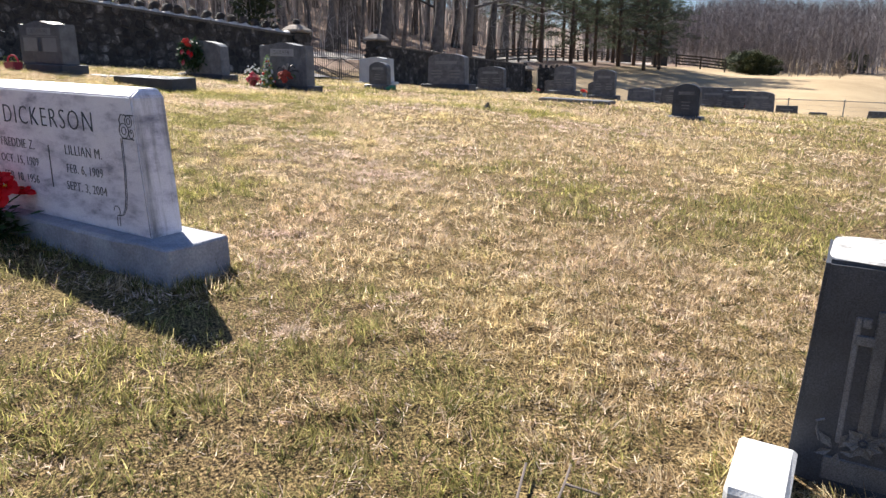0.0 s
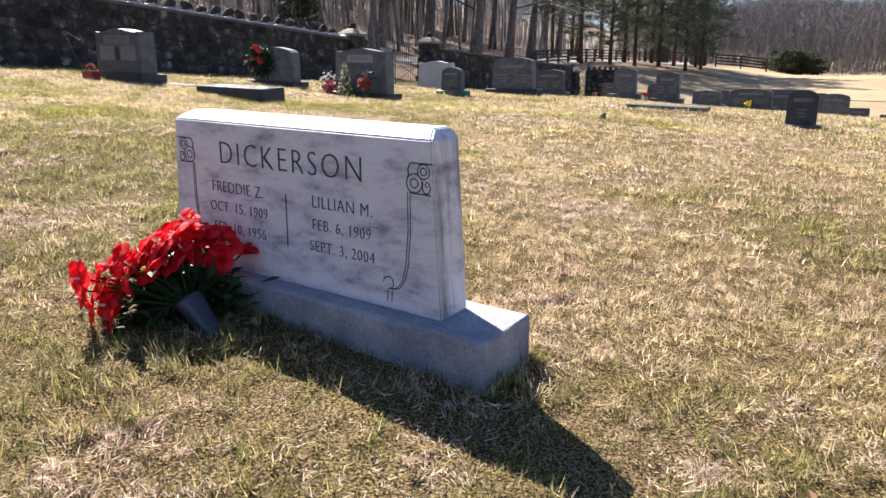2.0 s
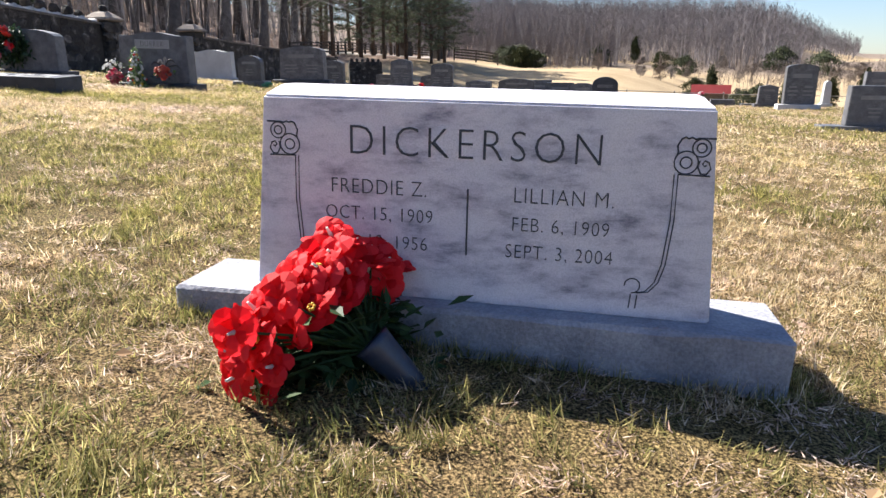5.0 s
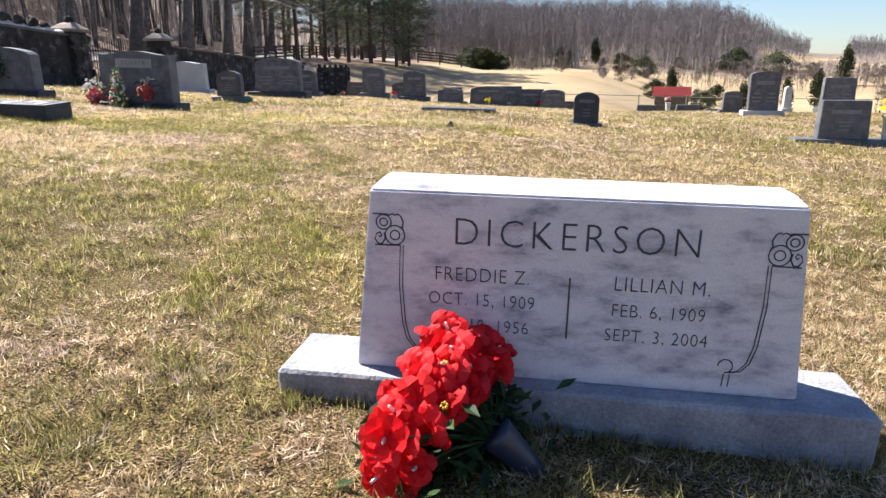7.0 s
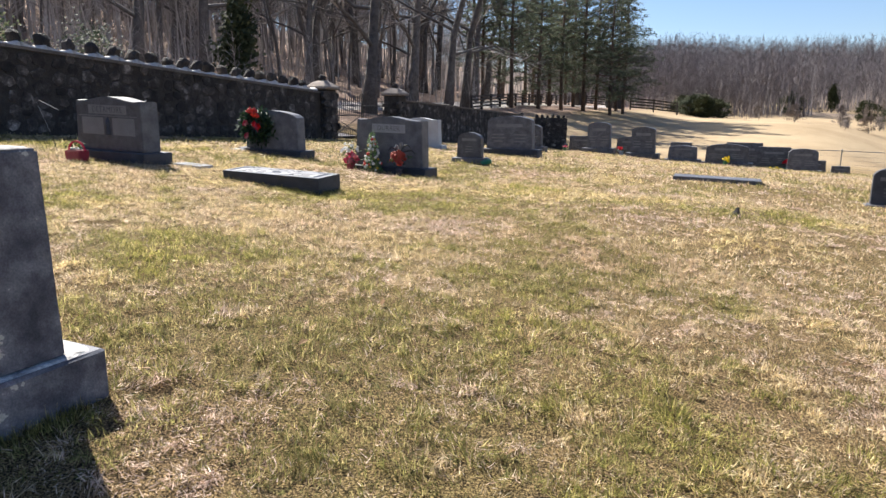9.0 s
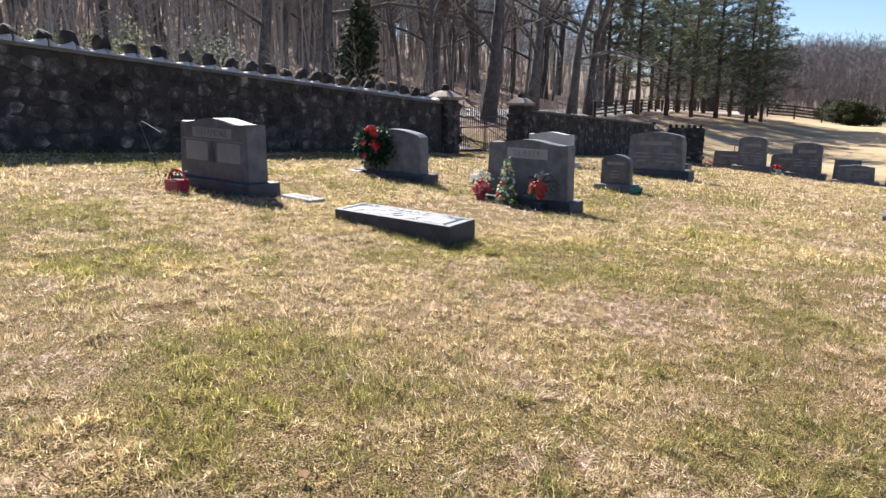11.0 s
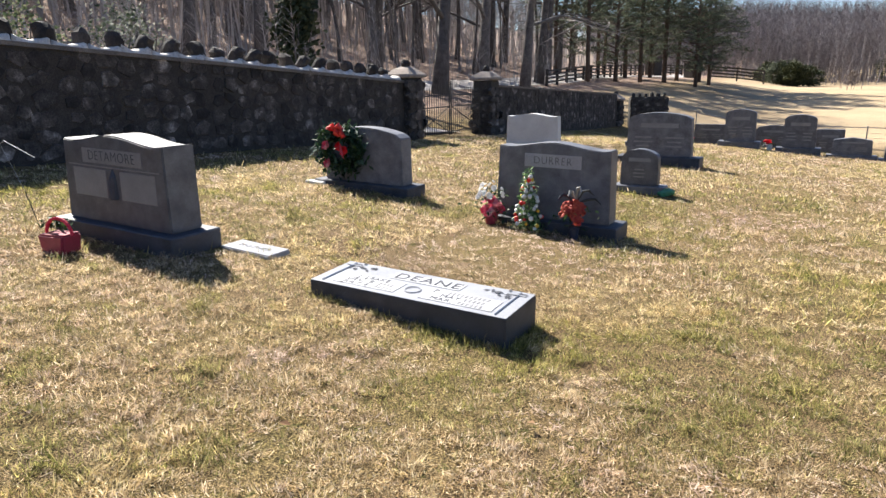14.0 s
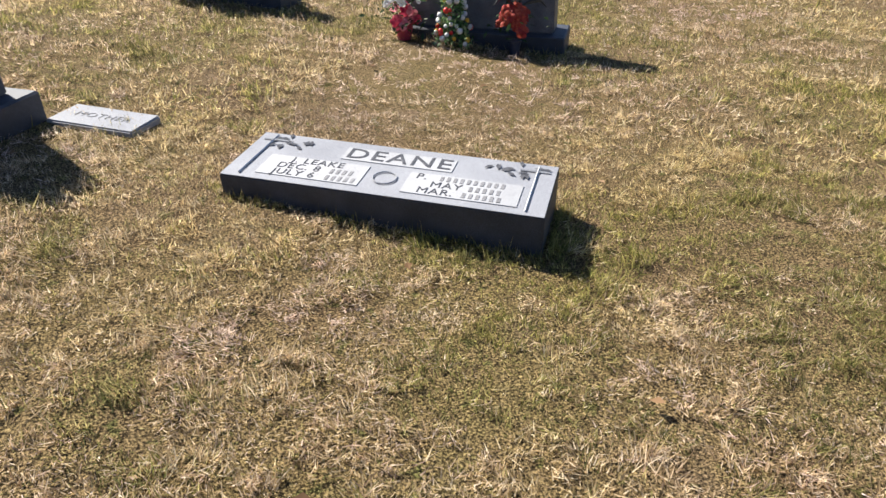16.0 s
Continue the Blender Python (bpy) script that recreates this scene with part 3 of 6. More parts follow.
def pillar(s, top, label):
    p = wall_point(s)
    base = gz(p.x, p.y)
    ob = thing("gate_pillar", pose(p.x, p.y, base, 0, 0, WANG), label, "pillar", "gate pillars")
    h = top - base
    bm = bmesh.new()
    box(bm, -0.36, 0.36, -0.34, 0.34, -0.3, h - 0.34)
    part("shaft", roughen(bevelled(bm, 0.04, 1), 0.02, 5), MORTAR, ob)
    bm = bmesh.new()
    prof = ((0.42, h - 0.34), (0.45, h - 0.30), (0.43, h - 0.24), (0.26, h - 0.10), (0.12, h - 0.03))
    rings = []
    for r, z in prof:
        rings.append([bm.verts.new((r * sx, r * sy, z)) for sx, sy in ((-1, -0.95), (0, -1.02), (1, -0.95), (1.02, 0), (1, 0.95), (0, 1.02), (-1, 0.95), (-1.02, 0))])
    for a, b in zip(rings, rings[1:]):
        for k in range(8):
            bm.faces.new((a[k], a[(k + 1) % 8], b[(k + 1) % 8], b[k]))
    bm.faces.new(rings[0][::-1]), bm.faces.new(rings[-1])
    part("cap", roughen(bm, 0.02, 6), PILLAR_CAP, ob, "domed tan mortar cap")
    bm = bmesh.new()
    sphere(bm, (0, 0, h + 0.05), 0.13, 8, 6, 0.9)
    part("finial", roughen(bm, 0.04, 9), COPING, ob, "rough stone finial")
    rnd = random.Random(int(s * 10) + 3)
    for face in range(4):
        for row in range(max(1, int((h - 0.4) / 0.27))):
            for col in (-0.25, 0.18):
                o = new("stone", STONES[rnd.randrange(10)])
                o.parent = ob
                o.matrix_basis = pose(0, 0, 0.14 + row * 0.27, 0, 0, 90 * face) @ pose(col * 0.85 + rnd.uniform(-0.03, 0.03), -0.34, 0, 0, rnd.uniform(-12, 12), 0)
    return ob


pillar(0.0, 2.72, "square field-stone gate pillar with pale domed cap")
pillar(5.15, 2.60, "square field-stone gate pillar beside the iron gate")
pillar(21.4, 1.35, "squat field-stone end pillar of the wall")


def iron_gate():
    p = wall_point(2.57)
    base = gz(p.x, p.y)
    ob = thing("iron_gate", pose(p.x, p.y, base, 0, 0, WANG), "black wrought-iron double gate, closed between stone pillars", "gate")
    for side in (-1, 1):
        bm = bmesh.new()
        x0, x1 = side * 0.06, side * 2.08
        for x in (x0, x1):
            tube(bm, [(x, 0, 0.06), (x, 0, 1.75 if x == x0 else 1.45)], 0.025, 6)
        for z in (0.16, 0.95, 1.3):
            tube(bm, [(x0, 0, z), (x1, 0, z)], 0.018, 5)
        tube(bm, [(x0, 0, 0.16), (x1, 0, 0.95)], 0.015, 5), tube(bm, [(x1, 0, 0.16), (x0, 0, 0.95)], 0.015, 5)
        leaf = part("gate_frame", bm, IRON, ob)
        for k in range(1, 15):
            bm = bmesh.new()
            x = x0 + (x1 - x0) * k / 15
            top = 1.42 + 0.30 * (1 - k / 15) ** 2
            tube(bm, [(x, 0, 0.1), (x, 0, top)], 0.013, 5)
            tube(bm, [(x, 0, top), (x, 0, top + 0.09)], [0.018, 0.002], 5)
            part("picket", bm, IRON, leaf)


iron_gate()


# ---- headstones ----
YAW = -30.6


def tablet_profile(w, h, top, n=14):
    """Outline of the front face from the lower left, clockwise seen from behind: (x, z)."""
    pts = []
    for k in range(n + 1):
        u = -1 + 2 * k / n
        if top == "serp":                       # raised middle, dropped shoulders
            z = h - 0.07 + 0.07 * (0.5 + 0.5 * math.cos(math.pi * min(1, abs(u) * 1.15))) + (0.012 if abs(u) > 0.95 else 0)
        elif top == "arch":
            z = h - 0.10 * u * u - (0.03 if abs(u) > 0.98 else 0)
        elif top == "round":
            z = h - 0.16 * (1 - math.sqrt(max(0, 1 - (u * 0.97) ** 2)))
        elif top == "apex":
            z = h - 0.08 * abs(u)
        else:
            z = h
        pts.append((u * w / 2, z))
    return pts


def tablet_mesh(w, d, h, top="flat", batter=0.03, bevel=0.012, z0=0.0, rough=0.0, back_rise=0.0, seed=0.0):
    bm = bmesh.new()
    prof = [(-w / 2 - batter, 0.0)] + tablet_profile(w, h, top) + [(w / 2 + batter, 0.0)]
    front = [bm.verts.new((x, -d / 2, z + z0)) for x, z in prof]
    back = [bm.verts.new((x, d / 2, z + z0 + (back_rise if z > 0 else 0))) for x, z in prof]
    bm.faces.new(front[::-1]), bm.faces.new(back)
    n = len(prof)
    for k in range(n):
        bm.faces.new((front[k], front[(k + 1) % n], back[(k + 1) % n], back[k]))
    bmesh.ops.recalc_face_normals(bm, faces=bm.faces[:])
    sharp = [e for e in bm.edges if len(e.link_faces) == 2 and e.calc_face_angle(0) > 0.5]
    bmesh.ops.bevel(bm, geom=sharp, offset=bevel, segments=2, affect="EDGES", clamp_overlap=True)
    return bm


def base_mesh(w, d, h, sink=0.12, rough=0.008, seed=0.0):
    bm = bmesh.new()
    box(bm, -w / 2, w / 2, -d / 2, d / 2, -sink, h)
    bmesh.ops.subdivide_edges(bm, edges=[e for e in bm.edges if abs(e.verts[0].co.x - e.verts[1].co.x) > 0.1], cuts=10, use_grid_fill=True)
    bevelled_edges = [e for e in bm.edges if len(e.link_faces) == 2 and e.calc_face_angle(0) > 0.5]
    bmesh.ops.bevel(bm, geom=bevelled_edges, offset=0.012, segments=1, affect="EDGES", clamp_overlap=True)
    return roughen(bm, rough, 7, seed, keep=lambda v: v.co.z > h - 0.002)


def headstone(x, y, w, d, h, base_w, base_d, base_h, top, label, stone=GRANITE, base_stone=None, yaw=YAW, roll=0.0, pitch=0.0, z=None, batter=0.03, group="headstones in the lawn", name="headstone", bars=True, back_shift=0.0):
    z = gz(x, y) - 0.02 if z is None else z
    ob = thing(name, pose(x, y, z, pitch, roll, yaw), label, "headstone", group)
    if base_h:
        part("base", base_mesh(base_w, base_d, base_h, seed=x), base_stone or stone, ob)
    tab = part("tablet", tablet_mesh(w, d, h, top, batter, z0=base_h), stone, ob)
    if back_shift:
        tab.location.y = back_shift
    if bars:
        rnd = random.Random(int(x * 100))
        f = -d / 2 - 0.003
        rows = [(0, 0.3 * w, 0.66, 0.76)]
        for r in range(3):
            for sx in ((-1, 1) if w > 0.9 else (0,)):
                rows.append((sx * w * 0.25, rnd.uniform(0.10, 0.17) * w, 0.42 - r * 0.1, 0.455 - r * 0.1))
        for cx, a, z0, z1 in rows:
            bm = bmesh.new()
            box(bm, cx - a, cx + a, f, f + 0.006, base_h + h * z0, base_h + h * z1)
            part("worn_inscription", bm, GRANITE if stone is GRANITE_DARK else PANEL_DIM if stone is GRANITE else INCISED, tab)
    return ob


def ring(bm, cx, cz, r, y, t=0.004, n=16, a0=0.0, a1=math.tau):
    pts = [(cx + r * math.cos(a0 + (a1 - a0) * k / n), y, cz + r * math.sin(a0 + (a1 - a0) * k / n)) for k in range(n + 1)]
    tube(bm, pts, t, 4)


def marble_double_stone():
    """The wide pale marble stone with incised flowers in its corners."""
    ob = thing("headstone", pose(-2.088, 3.795, 0.105, 0, 1.0, YAW), "pale veined marble double headstone on a long rough base", "headstone")
    part("base", base_mesh(2.04, 0.36, 0.17, seed=2.0, rough=0.012), ROCKFACE, ob, "rough-cut marble base with a smooth top")
    tab = part("tablet", marble_tablet(), MARBLE, ob)
    f, b = -0.0895, 0.17
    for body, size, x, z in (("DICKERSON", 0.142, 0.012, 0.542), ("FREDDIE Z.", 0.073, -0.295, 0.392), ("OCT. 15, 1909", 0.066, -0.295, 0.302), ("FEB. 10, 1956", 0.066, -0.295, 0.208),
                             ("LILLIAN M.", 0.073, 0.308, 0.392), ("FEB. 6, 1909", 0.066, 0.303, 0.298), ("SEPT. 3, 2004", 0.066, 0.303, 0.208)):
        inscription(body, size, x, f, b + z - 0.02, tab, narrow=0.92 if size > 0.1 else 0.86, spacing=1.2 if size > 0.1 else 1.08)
    bm = bmesh.new()
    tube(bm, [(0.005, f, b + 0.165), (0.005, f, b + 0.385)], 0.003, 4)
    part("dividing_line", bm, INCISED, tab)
    for sx in (-1, 1):
        bm = bmesh.new()
        cx, cz = (0.680 if sx > 0 else -0.622), b + 0.522
        at = lambda pts: [(cx + sx * u * 0.8, f, cz + v * 0.8) for u, v in pts]
        for u, v, r in ((0.024, 0.032, 0.033), (0.024, 0.032, 0.017), (-0.026, -0.024, 0.043), (-0.026, -0.024, 0.021)):
            ring(bm, cx + sx * u * 0.8, cz + v * 0.8, r * 0.8, f, 0.0022, 18)
        for line in (((-0.066, -0.01), (-0.057, 0.012), (-0.062, 0.036), (-0.05, 0.062), (-0.036, 0.07), (-0.026, 0.064), (-0.014, 0.07), (0.0, 0.063), (0.012, 0.067)),
                     ((0.008, 0.067), (0.072, 0.068)), ((-0.05, -0.069), (0.064, -0.071)),
                     ((0.022, -0.014), (0.018, -0.042), (0.03, -0.064), (0.05, -0.064), (0.063, -0.044), (0.055, -0.02), (0.04, -0.014), (0.032, -0.026), (0.04, -0.036), (0.047, -0.03))):
            tube(bm, at(line), 0.0026, 4)
        for o in (-0.007, 0.007):
            sxx = cx - sx * (0.045 + o * 0.8)
            tube(bm, [(sxx, f, cz - 0.056), (sxx + sx * 0.003, f, cz - 0.2), (sxx - sx * 0.008, f, cz - 0.34), (sxx - sx * 0.024, f, cz - 0.40), (sxx - sx * 0.05, f, cz - 0.432), (sxx - sx * 0.085, f, cz - 0.438)], 0.0019, 4)
        ring(bm, cx - sx * 0.140, cz - 0.415, 0.024, f, 0.002, 12, -1.6, 3.2)
        for o in (-0.008, 0.012):
            tube(bm, [(cx - sx * (0.130 + o), f, cz - 0.445), (cx - sx * (0.133 + o), f, cz - 0.49)], 0.002, 4)
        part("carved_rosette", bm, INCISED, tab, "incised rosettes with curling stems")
    return ob


def marble_tablet():
    bm = bmesh.new()
    b, h = 0.17, 0.66
    lo = [(-0.745, -0.088), (0.785, -0.088), (0.785, 0.092), (-0.745, 0.092)]
    hi = [(-0.69, -0.088), (0.73, -0.088), (0.73, 0.092), (-0.69, 0.092)]
    wash = [(-0.655, -0.02), (0.695, -0.02), (0.695, 0.085), (-0.655, 0.085)]
    rows = [[bm.verts.new((x, y, z)) for x, y in q] for q, z in ((lo, b), (hi, b + h), (wash, b + h + 0.035))]
    for a, c in zip(rows, rows[1:]):
        for k in range(4):
            bm.faces.new((a[k], a[(k + 1) % 4], c[(k + 1) % 4], c[k]))
    bm.faces.new(rows[0][::-1]), bm.faces.new(rows[-1])
    bmesh.ops.recalc_face_normals(bm, faces=bm.faces[:])
    bmesh.ops.bevel(bm, geom=bm.edges[:], offset=0.006, segments=2, affect="EDGES", clamp_overlap=True)
    return bm


marble_double_stone()


def bevel_slab():
    """The low grey slab with a polished, lettered top."""
    ob = thing("grave_slab", pose(-5.40, 12.69, gz(-5.4, 12.69) - 0.0, 2.5, 1.4, -30.9), "low grey granite slab with lettered panels on its top", "headstone")
    top = 0.186
    bm = bmesh.new()
    # Sides in the darker granite: their shade is put into the colour.
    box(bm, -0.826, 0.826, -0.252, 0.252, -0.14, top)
    part("slab", roughen(bevelled(bm, 0.004), 0.001, 9), GRANITE_DARK, ob, "slab sides, toned darker for their shade")
    # Paler sheet over the top: the sun's glare is put into its colour.
    bm = bmesh.new()
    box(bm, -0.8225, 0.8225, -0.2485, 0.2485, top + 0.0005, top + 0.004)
    part("polished_sunlit_top", bm, PANEL, ob, "grey polished top face, toned paler for the sun on it")
    for cx, cy, w, d in ((0.01, 0.115, 0.6, 0.13), (-0.38, -0.095, 0.55, 0.2), (0.4, -0.095, 0.57, 0.2)):
        bm = bmesh.new()
        box(bm, cx - w / 2, cx + w / 2, cy - d / 2, cy + d / 2, top + 0.0042, top + 0.0085)
        part("panel", bm, PANEL_LIGHT, ob, "pale lettered panel")
    y = top + 0.0095
    inscription("DEANE", 0.15, 0.01, 0.115, y, ob, flat=True, spacing=1.12, narrow=1.12, bold=0.004)
    for body, cx, cy, bar in (("J. LEAKE", -0.38, -0.03, 0), ("DEC. 8", -0.46, -0.095, 0.16), ("JULY 6", -0.46, -0.16, 0.18), ("P.", 0.18, -0.03, 0.38), ("MAY", 0.32, -0.095, 0.18), ("MAR.", 0.28, -0.16, 0.24)):
        inscription(body, 0.076, cx, cy, y, ob, flat=True, bold=-0.004)
        if bar:
            bm = bmesh.new()
            x0 = cx + 0.02 * len(body) + 0.055
            for k in range(int(bar / 0.036)):
                box(bm, x0 + k * 0.034, x0 + k * 0.034 + 0.017, cy - 0.022, cy + 0.022, y - 0.0012, y + 0.0012)
            part("worn_inscription", bm, PANEL_WORN, ob, "worn lettering that cannot be read")
    for sx in (-1, 1):
        bm = bmesh.new()
        rnd = random.Random(5)
        for k in range(16):
            a = rnd.uniform(0, math.tau)
            c = Vector((sx * (0.50 + k * 0.016), 0.155 + rnd.uniform(-0.04, 0.05), y))
            leaf_quad(bm, c, Vector((math.cos(a), math.sin(a), 0)), Vector((0, 0, 1)), 0.06, 0.025, 0.001)
        part("carved_spray", bm, INCISED, ob, "dark carved leaf spray")
        bm = bmesh.new()
        tube(bm, [(sx * 0.73, -0.22, y), (sx * 0.73, 0.22, y)], 0.006, 4), tube(bm, [(sx * 0.64, 0.165, y), (sx * 0.79, 0.165, y)], 0.006, 4)
        part("carved_cross", bm, MARBLE_PALE, ob)
    bm = bmesh.new()
    ring(bm, 0, 0, 0.06, 0, 0.004, 20)
    bm.transform(Matrix.Translation((0.005, -0.09, y)) @ Matrix.Rotation(radians(90), 4, "X"))
    part("medallion", bm, PANEL, ob)


bevel_slab()

bm = bmesh.new()
box(bm, -0.3, 0.3, -0.14, 0.14, -0.08, 0.03)
mk = thing("flush_marker", pose(-6.93, 13.93, 0.865, 0, 3, YAW), "small pale flush grave marker in the grass", "marker")
part("marker_block", bevelled(bm, 0.01), PANEL, mk)
inscription("MOTHER", 0.09, 0, 0, 0.032, mk, flat=True, material=PANEL_WORN)
bm = bmesh.new()
box(bm, -0.26, 0.26, -0.13, 0.13, -0.08, 0.04)
mk = thing("flush_marker", pose(-7.06, 18.05, 0.87, 0, 3, YAW) @ Matrix.Scale(0.6, 4), "small pale flush marker at a headstone's foot", "marker")
part("marker_block", bevelled(bm, 0.01), MARBLE_PALE, mk)

# serpentine granite stones
s1 = headstone(-8.12, 14.2, 1.40, 0.34, 0.82, 1.70, 0.54, 0.26, "serp", "grey granite double headstone with carved panels, pink pot beside it", GRANITE, GRANITE_DARK, roll=1.6, z=0.84, bars=False)
t1 = [c for c in s1.children if c.name.startswith("tablet")][0]
inscription("DETAMORE", 0.13, 0.0, -0.1755, 0.26 + 0.622, t1, spacing=1.1, narrow=0.92)
for x0, x1, z0, z1 in ((-0.58, -0.1, 0.24, 0.5), (0.1, 0.58, 0.24, 0.5), (-0.64, 0.64, 0.522, 0.532), (-0.42, 0.42, 0.555, 0.69)):
    bm = bmesh.new()
    box(bm, x0, x1, -0.174, -0.15, 0.26 + z0, 0.26 + z1)
    part("panel", bevelled(bm, 0.002, 1), PANEL_DIM, t1, "smooth pale panel")
bm = bmesh.new()
tube(bm, [(0, -0.158, 0.5), (0, -0.158, 0.7), (0, -0.158, 0.78)], [0.06, 0.05, 0.015], 8)
part("carved_lantern", bm, GRANITE_DARK, t1, "dark carved niche")

headstone(-6.26, 17.9, 1.32, 0.28, 0.80, 1.68, 0.5, 0.22, "arch", "grey granite headstone with a red-bowed wreath on its face", GRANITE, GRANITE_DARK, roll=1.6, z=0.68, bars=False)
s3 = headstone(-3.80, 16.09, 1.40, 0.28, 0.93, 1.70, 0.52, 0.24, "serp", "light grey granite headstone with three flower arrangements before it", GRANITE, GRANITE_DARK, roll=1.2, z=0.44, bars=False)
t3 = [c for c in s3.children if c.name.startswith("tablet")][0]
bm = bmesh.new()
box(bm, -0.36, 0.36, -0.146, -0.13, 0.24 + 0.63, 0.24 + 0.79)
part("name_panel", bevelled(bm, 0.003, 1), PANEL, t3, "pale name panel")
inscription("DURRER", 0.13, 0.0, -0.148, 0.24 + 0.71, t3, spacing=1.15, narrow=0.9)

headstone(-1.93, 18.75, 0.58, 0.2, 0.58, 0.82, 0.34, 0.14, "arch", "small grey granite headstone on a low base", GRANITE, batter=0.01)
headstone(-0.12, 23.3, 1.38, 0.3, 0.98, 1.86, 0.5, 0.22, "arch", "tall wide grey granite headstone on a base", GRANITE, GRANITE_DARK)
headstone(-2.72, 25.3, 1.36, 0.24, 0.86, 1.7, 0.4, 0.12, "serp", "pale weathered marble headstone with shaped top", MARBLE_PALE, MARBLE_PALE, bars=False)
headstone(1.7, 29.5, 1.2, 0.28, 0.88, 1.6, 0.45, 0.2, "arch", "grey granite headstone behind a larger one", GRANITE)
for x, y in ((4.95, 30.45), (6.5, 29.6)):
    headstone(x, y, 0.92, 0.28, 1.05, 1.3, 0.5, 0.22, "arch", "upright grey granite headstone, one of a matching pair", GRANITE, group="matching tall pair", batter=0.02)
headstone(5.0, 33.0, 1.1, 0.25, 0.65, 1.3, 0.4, 0.15, "flat", "wide low grey headstone in the far row", GRANITE)
headstone(6.9, 32.0, 1.2, 0.25, 0.75, 1.4, 0.4, 0.15, "arch", "wide grey headstone between two tall ones", GRANITE)
headstone(10.1, 34.0, 0.95, 0.25, 0.9, 1.2, 0.4, 0.15, "flat", "plain grey headstone in the far row", GRANITE)
headstone(7.95, 29.1, 1.05, 0.25, 0.55, 1.4, 0.4, 0.14, "apex", "low wide grey headstone in the far row", GRANITE)
headstone(9.3, 28.15, 1.5, 0.28, 0.70, 1.85, 0.45, 0.15, "arch", "wide low grey granite headstone with yellow flowers", GRANITE)
headstone(12.1, 32.0, 1.5, 0.25, 1.0, 1.8, 0.4, 0.15, "flat", "wide grey headstone behind another", GRANITE)
headstone(12.5, 30.3, 1.25, 0.25, 0.85, 1.5, 0.4, 0.15, "flat", "grey granite headstone with yellow blooms at its foot", GRANITE)
headstone(12.7, 28.6, 1.05, 0.25, 0.85, 1.4, 0.4, 0.16, "arch", "grey granite headstone at the row's end", GRANITE)
headstone(15.5, 32.0, 0.9, 0.22, 0.6, 1.2, 0.35, 0.12, "flat", "small grey headstone by the wire fence", GRANITE)
headstone(17.5, 33.0, 0.75, 0.22, 0.5, 1.0, 0.35, 0.1, "flat", "small low grey headstone near the fence", GRANITE)
headstone(4.6, 13.75, 0.50, 0.16, 0.62, 0.66, 0.34, 0.07, "round", "small dark slate-grey headstone on a low base", GRANITE_DARK, GRANITE, batter=0.0)
for x, y, w in ((17.1, 27.6, 0.85), (18.6, 26.6, 1.0)):
    headstone(x, y, w, 0.3, 0.28, w + 0.2, 0.4, 0.06, "flat", "low slant grave marker of dark granite", GRANITE, group="low markers", bars=False)
headstone(19.6, 25.9, 0.9, 0.3, 0.12, 1.0, 0.4, 0.04, "flat", "flat low dark granite marker", GRANITE, bars=False)
headstone(17.4, 21.3, 1.05, 0.3, 1.42, 1.45, 0.5, 0.2, "round", "tall dark granite headstone with rounded top", GRANITE, MARBLE_PALE, batter=0.0)
headstone(18.2, 23.6, 0.7, 0.25, 0.75, 1.0, 0.4, 0.15, "apex", "grey headstone behind a taller one", GRANITE)
headstone(21.9, 24.2, 0.26, 0.26, 0.95, 0.45, 0.45, 0.2, "apex", "slim white marble grave post", MARBLE_PALE, bars=False, batter=0.03)
headstone(22.2, 22.0, 1.2, 0.3, 1.2, 1.6, 0.45, 0.2, "flat", "tall dark granite headstone", GRANITE)
headstone(8.59, 11.08, 0.86, 0.25, 0.72, 1.75, 0.45, 0.12, "flat", "dark granite headstone with yellow flowers in a vase", GRANITE, batter=0.02, back_shift=0.0)

# stone beside the start, with a carved cross and blossom
r0 = thing("headstone", pose(1.45, 1.98, -0.21, 0, 0, YAW), "grey granite headstone carved with a cross and blossom", "headstone")
part("base", base_mesh(0.76, 0.30, 0.178, seed=8), GRANITE, r0)
ledge = base_mesh(0.16, 0.32, 0.175, seed=9)
ledge.transform(Matrix.Translation((-0.48, -0.345, 0)))
part("front_ledge", ledge, MARBLE_PALE, r0, "pale stone block beside the headstone")
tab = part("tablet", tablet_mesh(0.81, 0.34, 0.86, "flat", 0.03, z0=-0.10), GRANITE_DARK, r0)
f = -0.17
for x0, x1, z0, z1, out in ((-0.262, -0.228, 0.27, 0.635, 0.007), (-0.306, -0.18, 0.528, 0.558, 0.0065), (-0.312, -0.296, 0.22, 0.61, 0.004), (-0.296, -0.272, 0.58, 0.61, 0.004), (-0.212, -0.19, 0.24, 0.60, 0.004)):
    bm = bmesh.new()
    box(bm, x0, x1, f - out, f + 0.01, z0, z1)
    part("carved_cross", bevelled(bm, 0.003, 1), GRANITE, tab)
for cx, cz, r in ((-0.243, 0.238, 0.052), (-0.17, 0.275, 0.045)):
    for k in range(7):
        a = k * math.tau / 7 + cx
        bm = bmesh.new()
        leaf_quad(bm, Vector((cx, f - 0.004, cz)), Vector((math.cos(a), 0, math.sin(a))), Vector((0, -1, 0)), r, r * 0.82, 0.007)
        part("carved_petal", bm, GRANITE, tab)
    bm = bmesh.new()
    ring(bm, cx, cz, r * 0.2, f - 0.008, 0.003, 10)
    part("carved_stamens", bm, GRANITE_DARK, tab)
